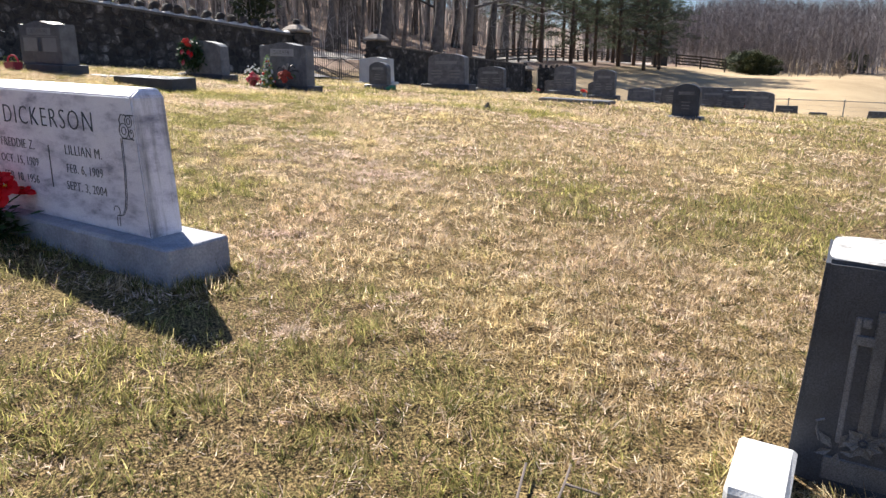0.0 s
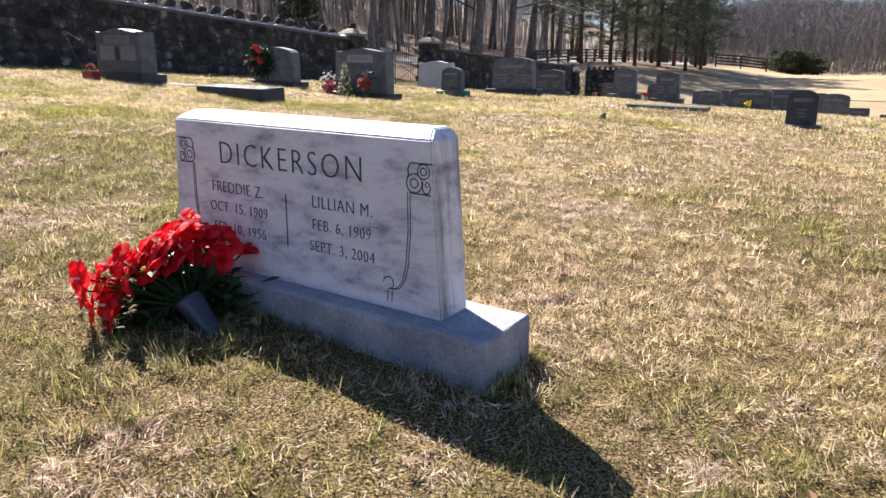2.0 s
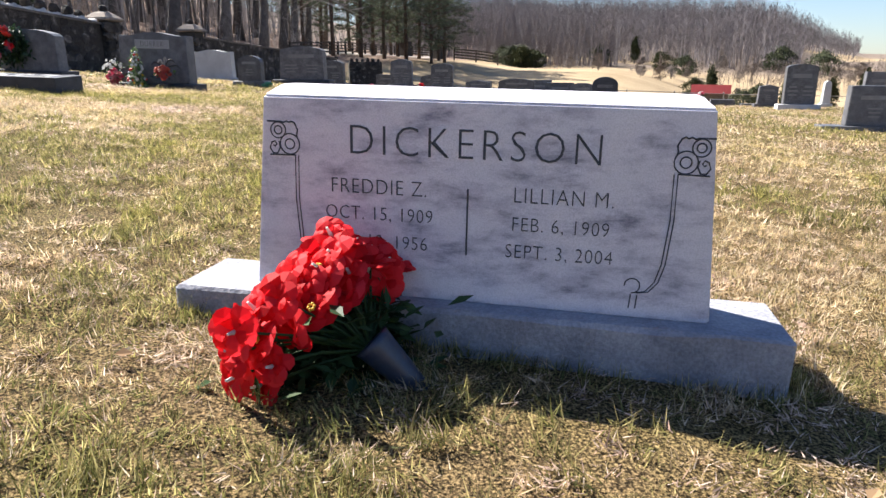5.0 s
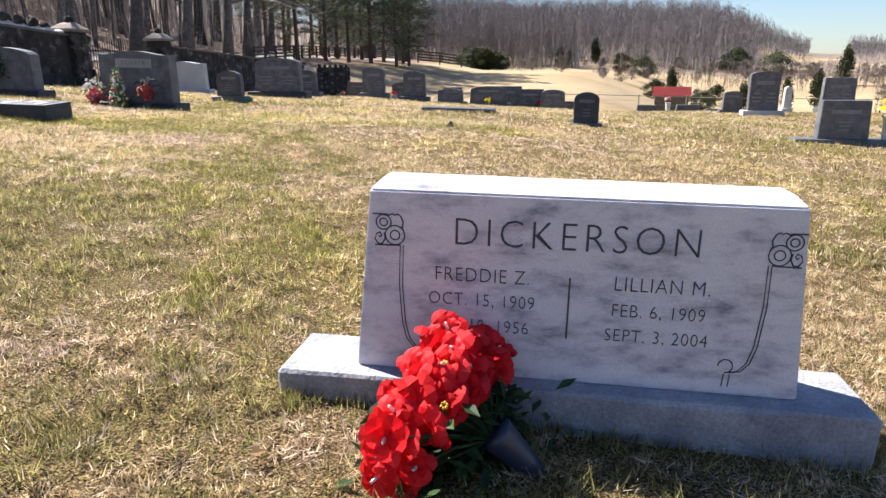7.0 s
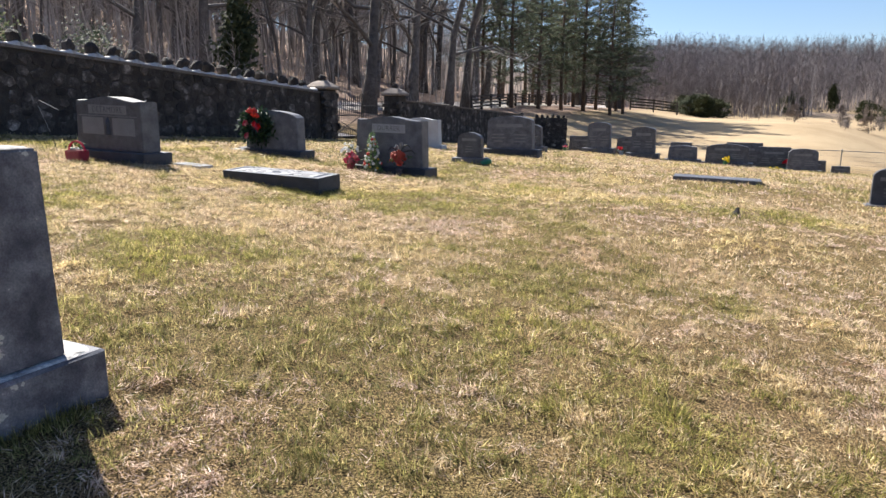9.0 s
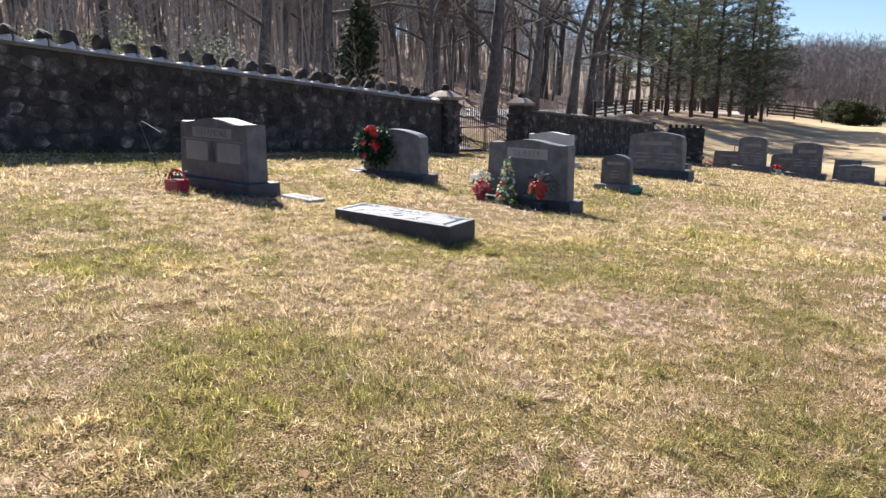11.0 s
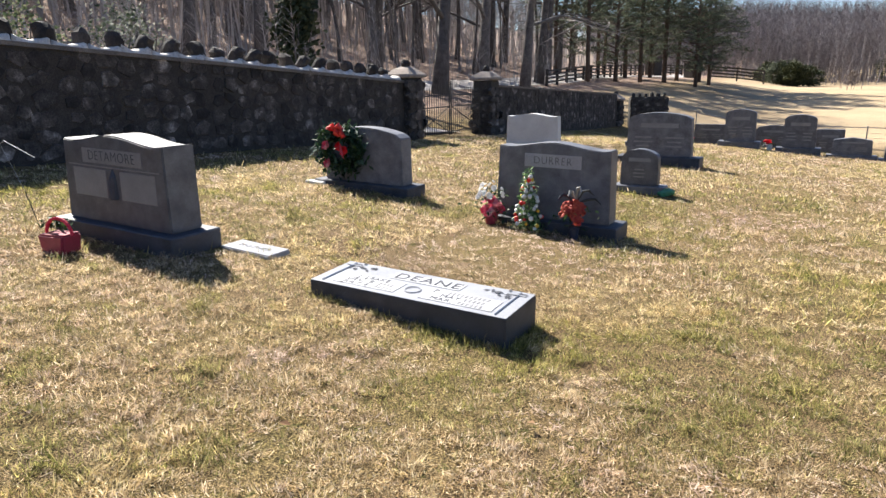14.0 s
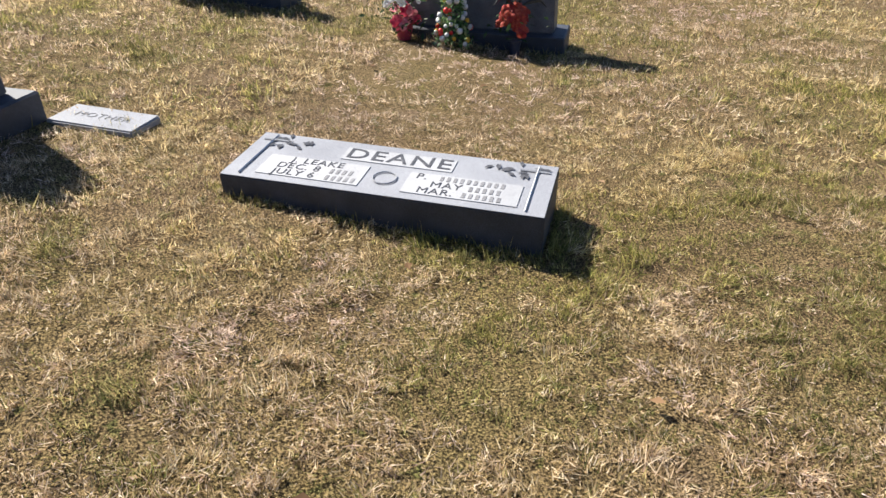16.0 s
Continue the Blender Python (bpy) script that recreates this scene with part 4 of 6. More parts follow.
for cx, cz, a, r in ((-0.30, 0.205, 1.1, 0.07), (-0.315, 0.20, 2.3, 0.06), (-0.315, 0.195, 3.6, 0.05), (-0.295, 0.195, 0.1, 0.05), (-0.30, 0.19, 4.6, 0.05)):
    bm = bmesh.new()
    leaf_quad(bm, Vector((cx, f - 0.002, cz)), Vector((math.cos(a), 0, math.sin(a))), Vector((0, -1, 0)), r, r * 0.5, 0.005)
    part("carved_leaf", bm, GRANITE, tab)
bm = bmesh.new()
tube(bm, [(-0.35, f, 0.215), (-0.362, f, 0.25), (-0.365, f, 0.275), (-0.345, f, 0.285)], 0.004, 4)
part("carved_tendril", bm, GRANITE, tab)
bm = bmesh.new()
box(bm, -0.335, 0.335, f - 0.004, f + 0.01, 0.095, 0.172)
part("carved_panel", bevelled(bm, 0.004, 1), GRANITE, tab)

# lichen-grown stone passed on the way up
def crust(parent, w, d, z, seed):
    """Pale weathered crust with a ragged rim on a stone's top, whitened for the sun on it."""
    bm = bmesh.new()
    n = 40
    rim = [(math.copysign(abs(math.cos(a)) ** 0.25, math.cos(a)) * w / 2, math.copysign(abs(math.sin(a)) ** 0.25, math.sin(a)) * d / 2) for a in (math.tau * (k + 0.5) / n for k in range(n))]
    lo, hi = [], []
    for x, y in rim:
        s = 1 - 0.05 * noise.noise(Vector((x * 9, y * 9, seed))) ** 2 * 4
        lo.append(bm.verts.new((x * s, y * s, z)))
        hi.append(bm.verts.new((x * s * 0.98, y * s * 0.95, z + 0.006)))
    for k in range(n):
        bm.faces.new((lo[k], lo[(k + 1) % n], hi[(k + 1) % n], hi[k]))
    bm.faces.new(hi)
    part("weathered_sunlit_crust", bm, CRUST, parent, "pale weathered crust on the top, whitened for the sun on it")


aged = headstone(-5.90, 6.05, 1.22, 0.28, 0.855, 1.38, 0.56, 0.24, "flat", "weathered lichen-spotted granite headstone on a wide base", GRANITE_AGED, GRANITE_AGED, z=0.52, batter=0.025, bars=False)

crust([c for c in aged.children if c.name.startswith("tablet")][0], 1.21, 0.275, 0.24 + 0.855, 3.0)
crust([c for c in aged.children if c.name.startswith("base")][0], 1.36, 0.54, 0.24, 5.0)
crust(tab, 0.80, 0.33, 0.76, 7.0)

# flush slab in the lawn
bm = bmesh.new()
box(bm, -0.85, 0.85, -0.3, 0.3, -0.1, 0.09)
fs = thing("flush_slab", pose(2.95, 16.5, gz(2.95, 16.5) - 0.01, 0, 1.5, -28), "low flat grey granite ledger slab in the lawn", "slab")
part("slab", bevelled(bm, 0.012), GRANITE, fs)


# ---- flowers and tokens on the graves ----
def blossom(parent, c, facing, r, petal, core=None, petals=7, rnd=random, name="blossom", label=""):
    """One silk flower: two whorls of pointed petals round a core."""
    c, n = Vector(c), Vector(facing).normalized()
    u = n.orthogonal().normalized()
    v = n.cross(u)
    bm = bmesh.new()
    for whorl, (count, rr, lift) in enumerate(((petals, r, 0.15), (petals - 2, r * 0.62, 0.55))):
        for k in range(count):
            a = math.tau * (k + 0.5 * whorl) / count + rnd.uniform(-0.2, 0.2)
            d = u * math.cos(a) + v * math.sin(a) + n * (lift + rnd.uniform(-0.25, 0.2))
            d, w = d * rr * rnd.uniform(0.85, 1.1), n.cross(d).normalized() * rr * rnd.uniform(0.85, 1.1)
            curl = n * rr * rnd.uniform(-0.05, 0.22)
            rim = [bm.verts.new(c + d * f + w * s - curl * (f > 0.9)) for f, s in ((0.35, -0.36), (0.75, -0.48), (1.0, -0.24), (1.04, 0.1), (0.92, 0.36), (0.6, 0.5), (0.3, 0.34))]
            mid, low = bm.verts.new(c + d * 0.62 + n * rr * 0.14), bm.verts.new(c)
            for a, e in zip([low] + rim, rim + [low]):
                bm.faces.new((a, e, mid))
    b = part(name, bm, petal, parent, label)
    if core:
        bm = bmesh.new()
        for k in range(6):
            a = k * math.tau / 6
            sphere(bm, c + n * r * 0.3 + (u * math.cos(a) + v * math.sin(a)) * r * 0.12, r * 0.08, 5, 4)
        part("stamens", bm, core, b)
    return b


def leaf_spray(parent, c, count, spread, size, material, rnd, name="leaf_spray", flat=0.5):
    bm = bmesh.new()
    for k in range(count):
        d = Vector((rnd.gauss(0, 1), rnd.gauss(0, 1), rnd.gauss(0, flat))).normalized()
        p = Vector(c) + Vector((rnd.gauss(0, spread[0]), rnd.gauss(0, spread[1]), rnd.gauss(0, spread[2])))
        leaf_quad(bm, p, d, Vector((rnd.gauss(0, 0.4), rnd.gauss(0, 0.4), 1)), size * rnd.uniform(0.7, 1.3), size * 0.45, size * 0.08)
    return tagged(part(name, bm, material, parent), kind="stuff")


def red_bouquet():
    ox, oy = -2.52, 3.52
    oz = gz(ox, oy)
    ob = thing("flower_bouquet", pose(ox, oy, oz), "bright red silk flower bouquet in a dark blue cone vase", "flowers")
    rnd = random.Random(7)
    at = lambda x, y, z: Vector((x - ox, y - oy, z - oz))
    heads = ((-2.33, 3.80, 0.40), (-2.42, 3.76, 0.47), (-2.50, 3.72, 0.51), (-2.57, 3.80, 0.50), (-2.60, 3.70, 0.485), (-2.66, 3.74, 0.44), (-2.69, 3.62, 0.43), (-2.76, 3.66, 0.38),
             (-2.75, 3.56, 0.37), (-2.83, 3.52, 0.355), (-2.86, 3.46, 0.32), (-2.82, 3.58, 0.27), (-2.86, 3.50, 0.23), (-2.80, 3.50, 0.19), (-2.52, 3.62, 0.45), (-2.62, 3.58, 0.40), (-2.70, 3.50, 0.34), (-2.46, 3.68, 0.42), (-2.77, 3.44, 0.27), (-2.55, 3.74, 0.54),
             (-2.48, 3.74, 0.49), (-2.63, 3.66, 0.46), (-2.72, 3.57, 0.40), (-2.79, 3.48, 0.33), (-2.38, 3.74, 0.44), (-2.66, 3.60, 0.44), (-2.86, 3.44, 0.38), (-2.60, 3.62, 0.47),
             (-2.56, 3.66, 0.50), (-2.44, 3.70, 0.45), (-2.68, 3.66, 0.47), (-2.74, 3.52, 0.43), (-2.80, 3.54, 0.40), (-2.64, 3.54, 0.38), (-2.54, 3.58, 0.40), (-2.40, 3.70, 0.39))
    root = at(-2.49, 3.53, 0.23)
    for h in heads:
        p = at(h[0] - 0.01, h[1] - 0.01, h[2] - 0.005)
        n = (p - root).normalized() * 0.7 + Vector((-0.15, -0.75, 0.3)) + Vector((rnd.gauss(0, 0.3), rnd.gauss(0, 0.3), rnd.gauss(0, 0.3)))
        b = blossom(ob, p, n, rnd.uniform(0.058, 0.078), RED_PETAL, YELLOW_CORE if rnd.random() < 0.12 else None, 7, rnd)
        if rnd.random() < 0.5:
            bm = bmesh.new()
            tube(bm, [p, p + n.normalized() * rnd.uniform(0.03, 0.055)], [0.007, 0.004], 5)
            part("stamen", bm, WHITE_PETAL, b, "pale pink-white stamen")
        bm = bmesh.new()
        mid = (p + root) / 2 + Vector((rnd.uniform(-0.02, 0.02), rnd.uniform(-0.02, 0.02), 0.02))
        tube(bm, [root, mid, p], 0.004, 5)
        part("stem", bm, LEAF, ob)
    leaf_spray(ob, at(-2.62, 3.64, 0.27), 300, (0.075, 0.05, 0.06), 0.085, LEAF, rnd)
    leaf_spray(ob, at(-2.47, 3.66, 0.22), 160, (0.05, 0.04, 0.06), 0.07, LEAF, rnd)
    for c, count, spread in (((-2.66, 3.60, 0.20), 320, (0.09, 0.06, 0.07)), ((-2.56, 3.60, 0.13), 300, (0.10, 0.06, 0.05)), ((-2.72, 3.55, 0.10), 220, (0.09, 0.06, 0.04)), ((-2.52, 3.66, 0.30), 160, (0.08, 0.04, 0.05)), ((-2.50, 3.54, 0.06), 200, (0.09, 0.06, 0.03)), ((-2.62, 3.48, 0.05), 200, (0.1, 0.05, 0.03))):
        leaf_spray(ob, at(*c), count, spread, 0.075, LEAF, rnd)
    a, b = at(-2.49, 3.525, 0.26), at(-2.31, 3.44, 0.055)
    bm = bmesh.new()
    tube(bm, [a, a.lerp(b, 0.06), a.lerp(b, 0.5), b], [0.062, 0.058, 0.043, 0.022], 14)
    part("cone_vase", bm, VASE, ob, "dark blue plastic cone vase", True)
    return ob


red_bouquet()


def wreath():
    rnd = random.Random(3)
    m = pose(-6.26, 17.9, 0.68, 0, 1.6, YAW) @ pose(-0.36, -0.20, 0.68)
    ob = thing("wreath", m, "round evergreen wreath with a red bow against a headstone", "wreath")
    for k in range(14):
        a0 = k * math.tau / 14
        c = (0.32 * math.cos(a0), 0, 0.25 * math.sin(a0))
        leaf_spray(ob, c, 90, (0.075, 0.04, 0.07), 0.10, WREATH_GREEN if k % 3 else LEAF, rnd, "greenery", 1.0)
    for k, (x, z) in enumerate(((-0.05, 0.26), (0.05, 0.27), (0.0, 0.19), (0.08, 0.18))):
        bm = bmesh.new()
        pts = [(x, -0.06, z), (x - 0.07 + 0.04 * k, -0.12, z + 0.06), (x + 0.02, -0.13, z + 0.10), (x + 0.07, -0.1, z + 0.03), (x, -0.07, z)]
        tube(bm, pts, [0.012, 0.035, 0.04, 0.035, 0.012], 6)
        part("bow_loop", bm, RIBBON_RED, ob, "red ribbon loop")
    bm = bmesh.new()
    leaf_quad(bm, Vector((0.06, -0.1, 0.12)), Vector((0.35, 0, -1)), Vector((0, -1, 0)), 0.26, 0.06, 0.01)
    part("bow_tail", bm, PINK_PETAL, ob, "pink ribbon tail")
    for x, z in ((-0.22, 0.06), (-0.2, -0.2), (0.12, 0.0), (0.02, 0.06)):
        blossom(ob, (x, -0.07, z), (0, -1, 0.2), 0.07, PINK_PETAL if x < 0 else RED_PETAL, None, 6, rnd)


wreath()


def s3_place(x, y):
    p = pose(-3.80, 16.09, 0, 0, 0, YAW) @ Vector((x, y, 0))
    return p.x, p.y, gz(p.x, p.y)


def pot(parent, r, h, material, name="pot", label=""):
    bm = bmesh.new()
    tube(bm, [(0, 0, 0), (0, 0, h * 0.9), (0, 0, h * 0.92), (0, 0, h)], [r * 0.75, r, r * 1.1, r * 1.1], 14)
    part(name, bm, material, parent, label, False)


def holiday_tree():
    rnd = random.Random(21)
    ob = thing("tabletop_tree", pose(*s3_place(-0.17, -0.42)), "small cone-shaped holiday tree with white and red baubles", "ornament")
    bm = bmesh.new()
    tube(bm, [(0, 0, 0), (0, 0, 0.7)], [0.02, 0.008], 6)
    part("stem", bm, BARK, ob)
    for k in range(9):
        z = 0.06 + k * 0.075
        r = 0.17 * (1 - k / 9.5)
        for j in range(max(3, int(9 * r / 0.17))):
            a = j * math.tau / max(3, int(9 * r / 0.17)) + k
            leaf_spray(ob, (r * 0.8 * math.cos(a), r * 0.8 * math.sin(a), z), 14, (0.025, 0.025, 0.025), 0.06, GARLAND, rnd, "greenery", 0.8)
    for k in range(64):
        u = rnd.random() ** 0.8
        a, z = rnd.uniform(0, math.tau), 0.04 + 0.66 * u
        r = 0.175 * (1 - u) + 0.02
        bm = bmesh.new()
        sphere(bm, (r * math.cos(a), r * math.sin(a), z), rnd.uniform(0.018, 0.03), 8, 6)
        part("bauble", bm, (WHITE_PLASTIC, WHITE_PLASTIC, WHITE_PLASTIC, RIBBON_RED, YELLOW_CORE)[k % 5], ob, "", True)


holiday_tree()


def potted_flowers(x, y, z, petal, count, height, spread, label, potmat, seed, accent=None, potr=0.09, poth=0.16, yaw=0, size=1.0):
    rnd = random.Random(seed)
    ob = thing("potted_flowers", pose(x, y, z, 0, 0, yaw), label, "flowers", "flower arrangements at the graves")
    pot(ob, potr, poth, potmat)
    leaf_spray(ob, (0, 0, height * 0.75), 60, (spread * 0.7, spread * 0.7, height * 0.15), 0.08, LEAF, rnd)
    for k in range(count):
        a = rnd.uniform(0, math.tau)
        r = spread * math.sqrt(rnd.random())
        c = (r * math.cos(a), r * math.sin(a), height + rnd.uniform(-0.1, 0.06) - r * 0.3)
        blossom(ob, c, (math.cos(a) * 0.6, math.sin(a) * 0.6 - 0.6, 0.7), rnd.uniform(0.06, 0.085) * size, accent if accent and k % 3 == 0 else petal, None, 6, rnd)
    return ob


potted_flowers(*s3_place(-0.66, -0.42), PINK_PETAL, 9, 0.26, 0.15, "pink poinsettias with pale sprigs in a foil pot", PINK_POT, 31)
ob = potted_flowers(*s3_place(-0.70, -0.34), WHITE_PETAL, 22, 0.46, 0.19, "frosted white twigs and blooms behind a poinsettia", PLASTIC_GREEN, 32, potr=0.05, size=0.42)
ob = potted_flowers(*s3_place(0.42, -0.46), ORANGE_PETAL, 22, 0.40, 0.17, "orange-red silk flowers with a dark ribbon bow in a vase", VASE, 33, potr=0.06, poth=0.14, size=0.8)
for k, (dx, dz, tilt) in enumerate(((-0.14, 0.68, -1), (0.16, 0.72, 1), (0.24, 0.62, 1), (0.05, 0.76, 0.4), (-0.05, 0.72, -0.5))):
    bm = bmesh.new()
    tube(bm, [(0.02, 0.04, 0.42), (dx * 0.6, 0.03, dz - 0.16), (dx, 0.02, dz - 0.15), (dx + 0.06 * tilt, 0.0, dz - 0.21)], [0.008, 0.02, 0.02, 0.006], 5)
    part("ribbon_loop", bm, DARK_RIBBON if k < 3 else STEEL, ob, "dark glossy ribbon loop")

# pink basket and slanted stake by the serpentine stone
ob = thing("flower_basket", pose(-8.50, 13.60, gz(-8.5, 13.6), 0, 0, -20) @ Matrix.Scale(0.85, 4), "pink-red foil basket with a curved handle", "basket")
bm = bmesh.new()
box(bm, -0.17, 0.17, -0.12, 0.12, 0.0, 0.2)
for v in bm.verts:
    if v.co.z < 0.1:
        v.co.x *= 0.8
part("basket_body", bevelled(bm, 0.02), PINK_POT, ob)
bm = bmesh.new()
tube(bm, [(0.17 * math.cos(a), 0, 0.18 + 0.17 * math.sin(a)) for a in np.linspace(0, math.pi, 13)], 0.018, 6)
part("handle", bm, PINK_PETAL, ob, "pink curved handle")
leaf_spray(ob, (-0.12, 0.08, 0.26), 40, (0.06, 0.06, 0.06), 0.09, LEAF, random.Random(9))
ob = thing("garden_stake", pose(-9.09, 14.35, gz(-9.09, 14.35)), "thin dark metal garden stake leaning in the grass", "stake")
bm = bmesh.new()
tube(bm, [(0, 0, -0.05), (-0.13, 0.05, 0.36)], 0.005, 6)
part("rod", bm, IRON, ob)
bm = bmesh.new()
tube(bm, [(-0.13, 0.05, 0.36), (-0.26, 0.0, 0.82), (-0.22, 0.0, 0.85), (0.1, -0.1, 0.70)], [0.0015, 0.0015, 0.004, 0.003], 6)
part("arm", bm, WHITE_PLASTIC, ob, "pale bent arm")

# small tokens in the far rows
ob = thing("plastic_bag", pose(-1.62, 18.42, gz(-1.62, 18.42)), "crumpled green plastic wrap in the grass", "litter")
bm = bmesh.new()
sphere(bm, (0, 0, 0.05), 0.14, 10, 8, 0.45)
part("crumpled_wrap", roughen(bm, 0.05, 9), PLASTIC_GREEN, ob)
potted_flowers(9.05, 27.75, gz(9.05, 27.75), YELLOW_PETAL, 6, 0.3, 0.12, "yellow-green flowers before a wide headstone", PLASTIC_GREEN, 41)
potted_flowers(12.3, 29.7, gz(12.3, 29.7), YELLOW_PETAL, 9, 0.18, 0.25, "bright yellow flowers spilled at a headstone's foot", PLASTIC_GREEN, 42)
potted_flowers(12.75, 29.85, gz(12.75, 29.85), RED_PETAL, 6, 0.45, 0.12, "red flowers beside yellow ones", PLASTIC_GREEN, 43)
potted_flowers(5.75, 30.0, gz(5.75, 30.0), RED_PETAL, 6, 0.28, 0.14, "red and white flowers between two tall stones", WHITE_PLASTIC, 44, WHITE_PETAL)
potted_flowers(4.0, 32.2, gz(4.0, 32.2), PINK_PETAL, 4, 0.2, 0.1, "small pink flowers by a low stone", PLASTIC_GREEN, 45)
potted_flowers(17.8, 27.0, gz(17.8, 27.0), PINK_PETAL, 9, 0.62, 0.16, "pink and white flowers in a pale urn", WHITE_PLASTIC, 46, WHITE_PETAL, 0.12, 0.42)
potted_flowers(9.22, 10.64, gz(9.22, 10.64), YELLOW_PETAL, 10, 0.82, 0.14, "yellow flowers in a tall white vase", WHITE_PLASTIC, 47, None, 0.075, 0.6)

# twigs and leaves in the grass
ob = thing("dry_twig", pose(0.30, 1.86, gz(0.30, 1.86) + 0.01, 0, 0, 20), "bleached dry twig lying on the lawn", "twig")
for pts in ([(-0.1, -0.08, 0.01), (0, 0.02, 0.035), (0.06, 0.09, 0.04)], [(0.0, 0.02, 0.035), (0.07, -0.05, 0.03)], [(-0.16, 0.0, 0.02), (-0.06, 0.14, 0.04)]):
    bm = bmesh.new()
    tube(bm, pts, 0.004, 5)
    part("twig_piece", bm, SCRUB, ob)
ob = thing("earth_clod", pose(0.543, 11.268, gz(0.543, 11.268)), "dark upright clod of earth and dead leaf", "clod")
bm = bmesh.new()
tube(bm, [(0, 0, -0.02), (0.01, 0, 0.04), (0.02, 0, 0.07), (0.04, 0, 0.12)], [0.06, 0.055, 0.03, 0.012], 8)
part("clod_body", roughen(bm, 0.02, 20), MORTAR, ob)


# ---- grass: matted dormant blades in tufts, with green and bleached patches ----
def patch_noise(x, y, scale, seed):
    """Smooth random field, about 0 to 1, with features of that many metres."""
    grid = np.random.default_rng(seed).random((128, 128))
    u, v = x / scale + 40.3, y / scale + 40.7
    i, j = np.floor(u).astype(int), np.floor(v).astype(int)
    fu, fv = u - i, v - j
    fu, fv = fu * fu * (3 - 2 * fu), fv * fv * (3 - 2 * fv)
    g = lambda a, b: grid[a % 128, b % 128]
    return (g(i, j) * (1 - fu) + g(i + 1, j) * fu) * (1 - fv) + (g(i, j + 1) * (1 - fu) + g(i + 1, j + 1) * fu) * fv


def grass():
    rng = np.random.default_rng(11)
    line = np.array([(0.0, 0.3), (-3.0, 1.8), (-4.1, 4.2), (-5.0, 7.5), (-5.9, 9.8)])
    def tufts(n, x0, x1, y0, y1, keep_lo, keep_hi):
        p = np.stack([rng.uniform(x0, x1, n), rng.uniform(y0, y1, n)], -1)
        d = np.full(n, 1e9)
        for a, b in zip(line, line[1:]):
            ab = b - a
            t = np.clip(((p - a) @ ab) / (ab @ ab), 0, 1)
            d = np.minimum(d, np.linalg.norm(p - a - t[:, None] * ab, axis=1))
        return p[(d >= keep_lo) & (d < keep_hi)]
    sets = [(tufts(272000, -9.5, 5, -3.5, 14.5, 0, 4.2), 9, 0.0040, 0.040, 0.022), (tufts(116000, -13, 9, -5, 20, 4.2, 9.0), 11, 0.0074, 0.05, 0.034), (tufts(132000, -16, 20, -8, 40, 9.0, 34.0), 7, 0.0155, 0.06, 0.055)]
    bins = {"straw": [], "green": [], "pale": []}
    for p, k, width, length, spread in sets:
        x, y = p[:, 0], p[:, 1]
        big = 0.38 * patch_noise(x, y, 1.6, 1) + 0.3 * patch_noise(x, y, 0.5, 2) + 0.32 * patch_noise(x, y, 0.16, 3)
        bare = 0.55 * patch_noise(x, y, 0.9, 4) + 0.45 * patch_noise(x, y, 0.22, 5)
        holes = 0.62 * patch_noise(x, y, 0.085, 6) + 0.38 * patch_noise(x, y, 0.26, 7)
        keep = (behind_wall(x, y) < -0.3) & (rng.random(len(p)) < np.clip((holes - 0.27) * 5, 0.14, 1)) & (rng.random(len(p)) < np.where(bare > 0.68, 0.75, 1))
        p, big, bare = p[keep], big[keep], bare[keep]
        # greener ground round the marble stone and along the slab
        for cx, cy, r in ((-3.7, 4.5, 1.1), (-3.6, 3.2, 1.0), (-0.95, 3.0, 0.5), (-2.9, 3.0, 0.3), (-4.1, 5.4, 0.5), (-6.0, 8.4, 0.6), (-4.7, 11.9, 0.5), (-7.0, 12.7, 0.35)):
            big = big + 0.22 * np.exp(-((p[:, 0] - cx) ** 2 + (p[:, 1] - cy) ** 2) / r ** 2)
        for cx, cy, r in ((-6.8, 12.5, 0.25), (-6.5, 11.5, 0.25), (-5.3, 11.4, 0.3), (-3.7, 11.8, 0.5), (-5.4, 12.2, 0.22), (-5.4, 6.6, 0.4)):
            big = big + 0.2 * np.exp(-((p[:, 0] - cx) ** 2 + (p[:, 1] - cy) ** 2) / r ** 2)
        # thin bleached spots
        for cx, cy, r in ((-5.4, 11.8, 0.22), (-6.9, 12.0, 0.3), (-4.5, 11.6, 0.22), (-6.2, 11.8, 0.2), (-3.4, 9.7, 0.35), (-5.3, 7.7, 0.35), (-0.5, 5.7, 0.4), (-1.5, 2.6, 0.25), (-2.3, 2.6, 0.35), (-8.7, 12.6, 0.5)):
            near = np.exp(-((p[:, 0] - cx) ** 2 + (p[:, 1] - cy) ** 2 * 1.6) / r ** 2)
            big, bare = big - 0.2 * near, bare + 0.28 * near
        u = rng.random(len(p))
        q = np.array([[0.861, -0.509], [0.509, 0.861]])
        g3 = (p - (-3.80, 16.09)) @ q.T              # bare plot before the stone with the three arrangements
        plot = (abs(g3[:, 0] - 0.1) < 0.75) & (g3[:, 1] < -0.5) & (g3[:, 1] > -3.3)
        worn = np.hypot((p[:, 0] + 1.75) / 0.55, (p[:, 1] - 3.1) / 0.3) < 1
        ok = ~((plot & (rng.random(len(p)) < 0.62)) | (worn & (rng.random(len(p)) < 0.3)))
        p, big, bare, u = p[ok], np.where(plot, 0.2, big)[ok], np.where(plot, 0.8, bare)[ok], u[ok]
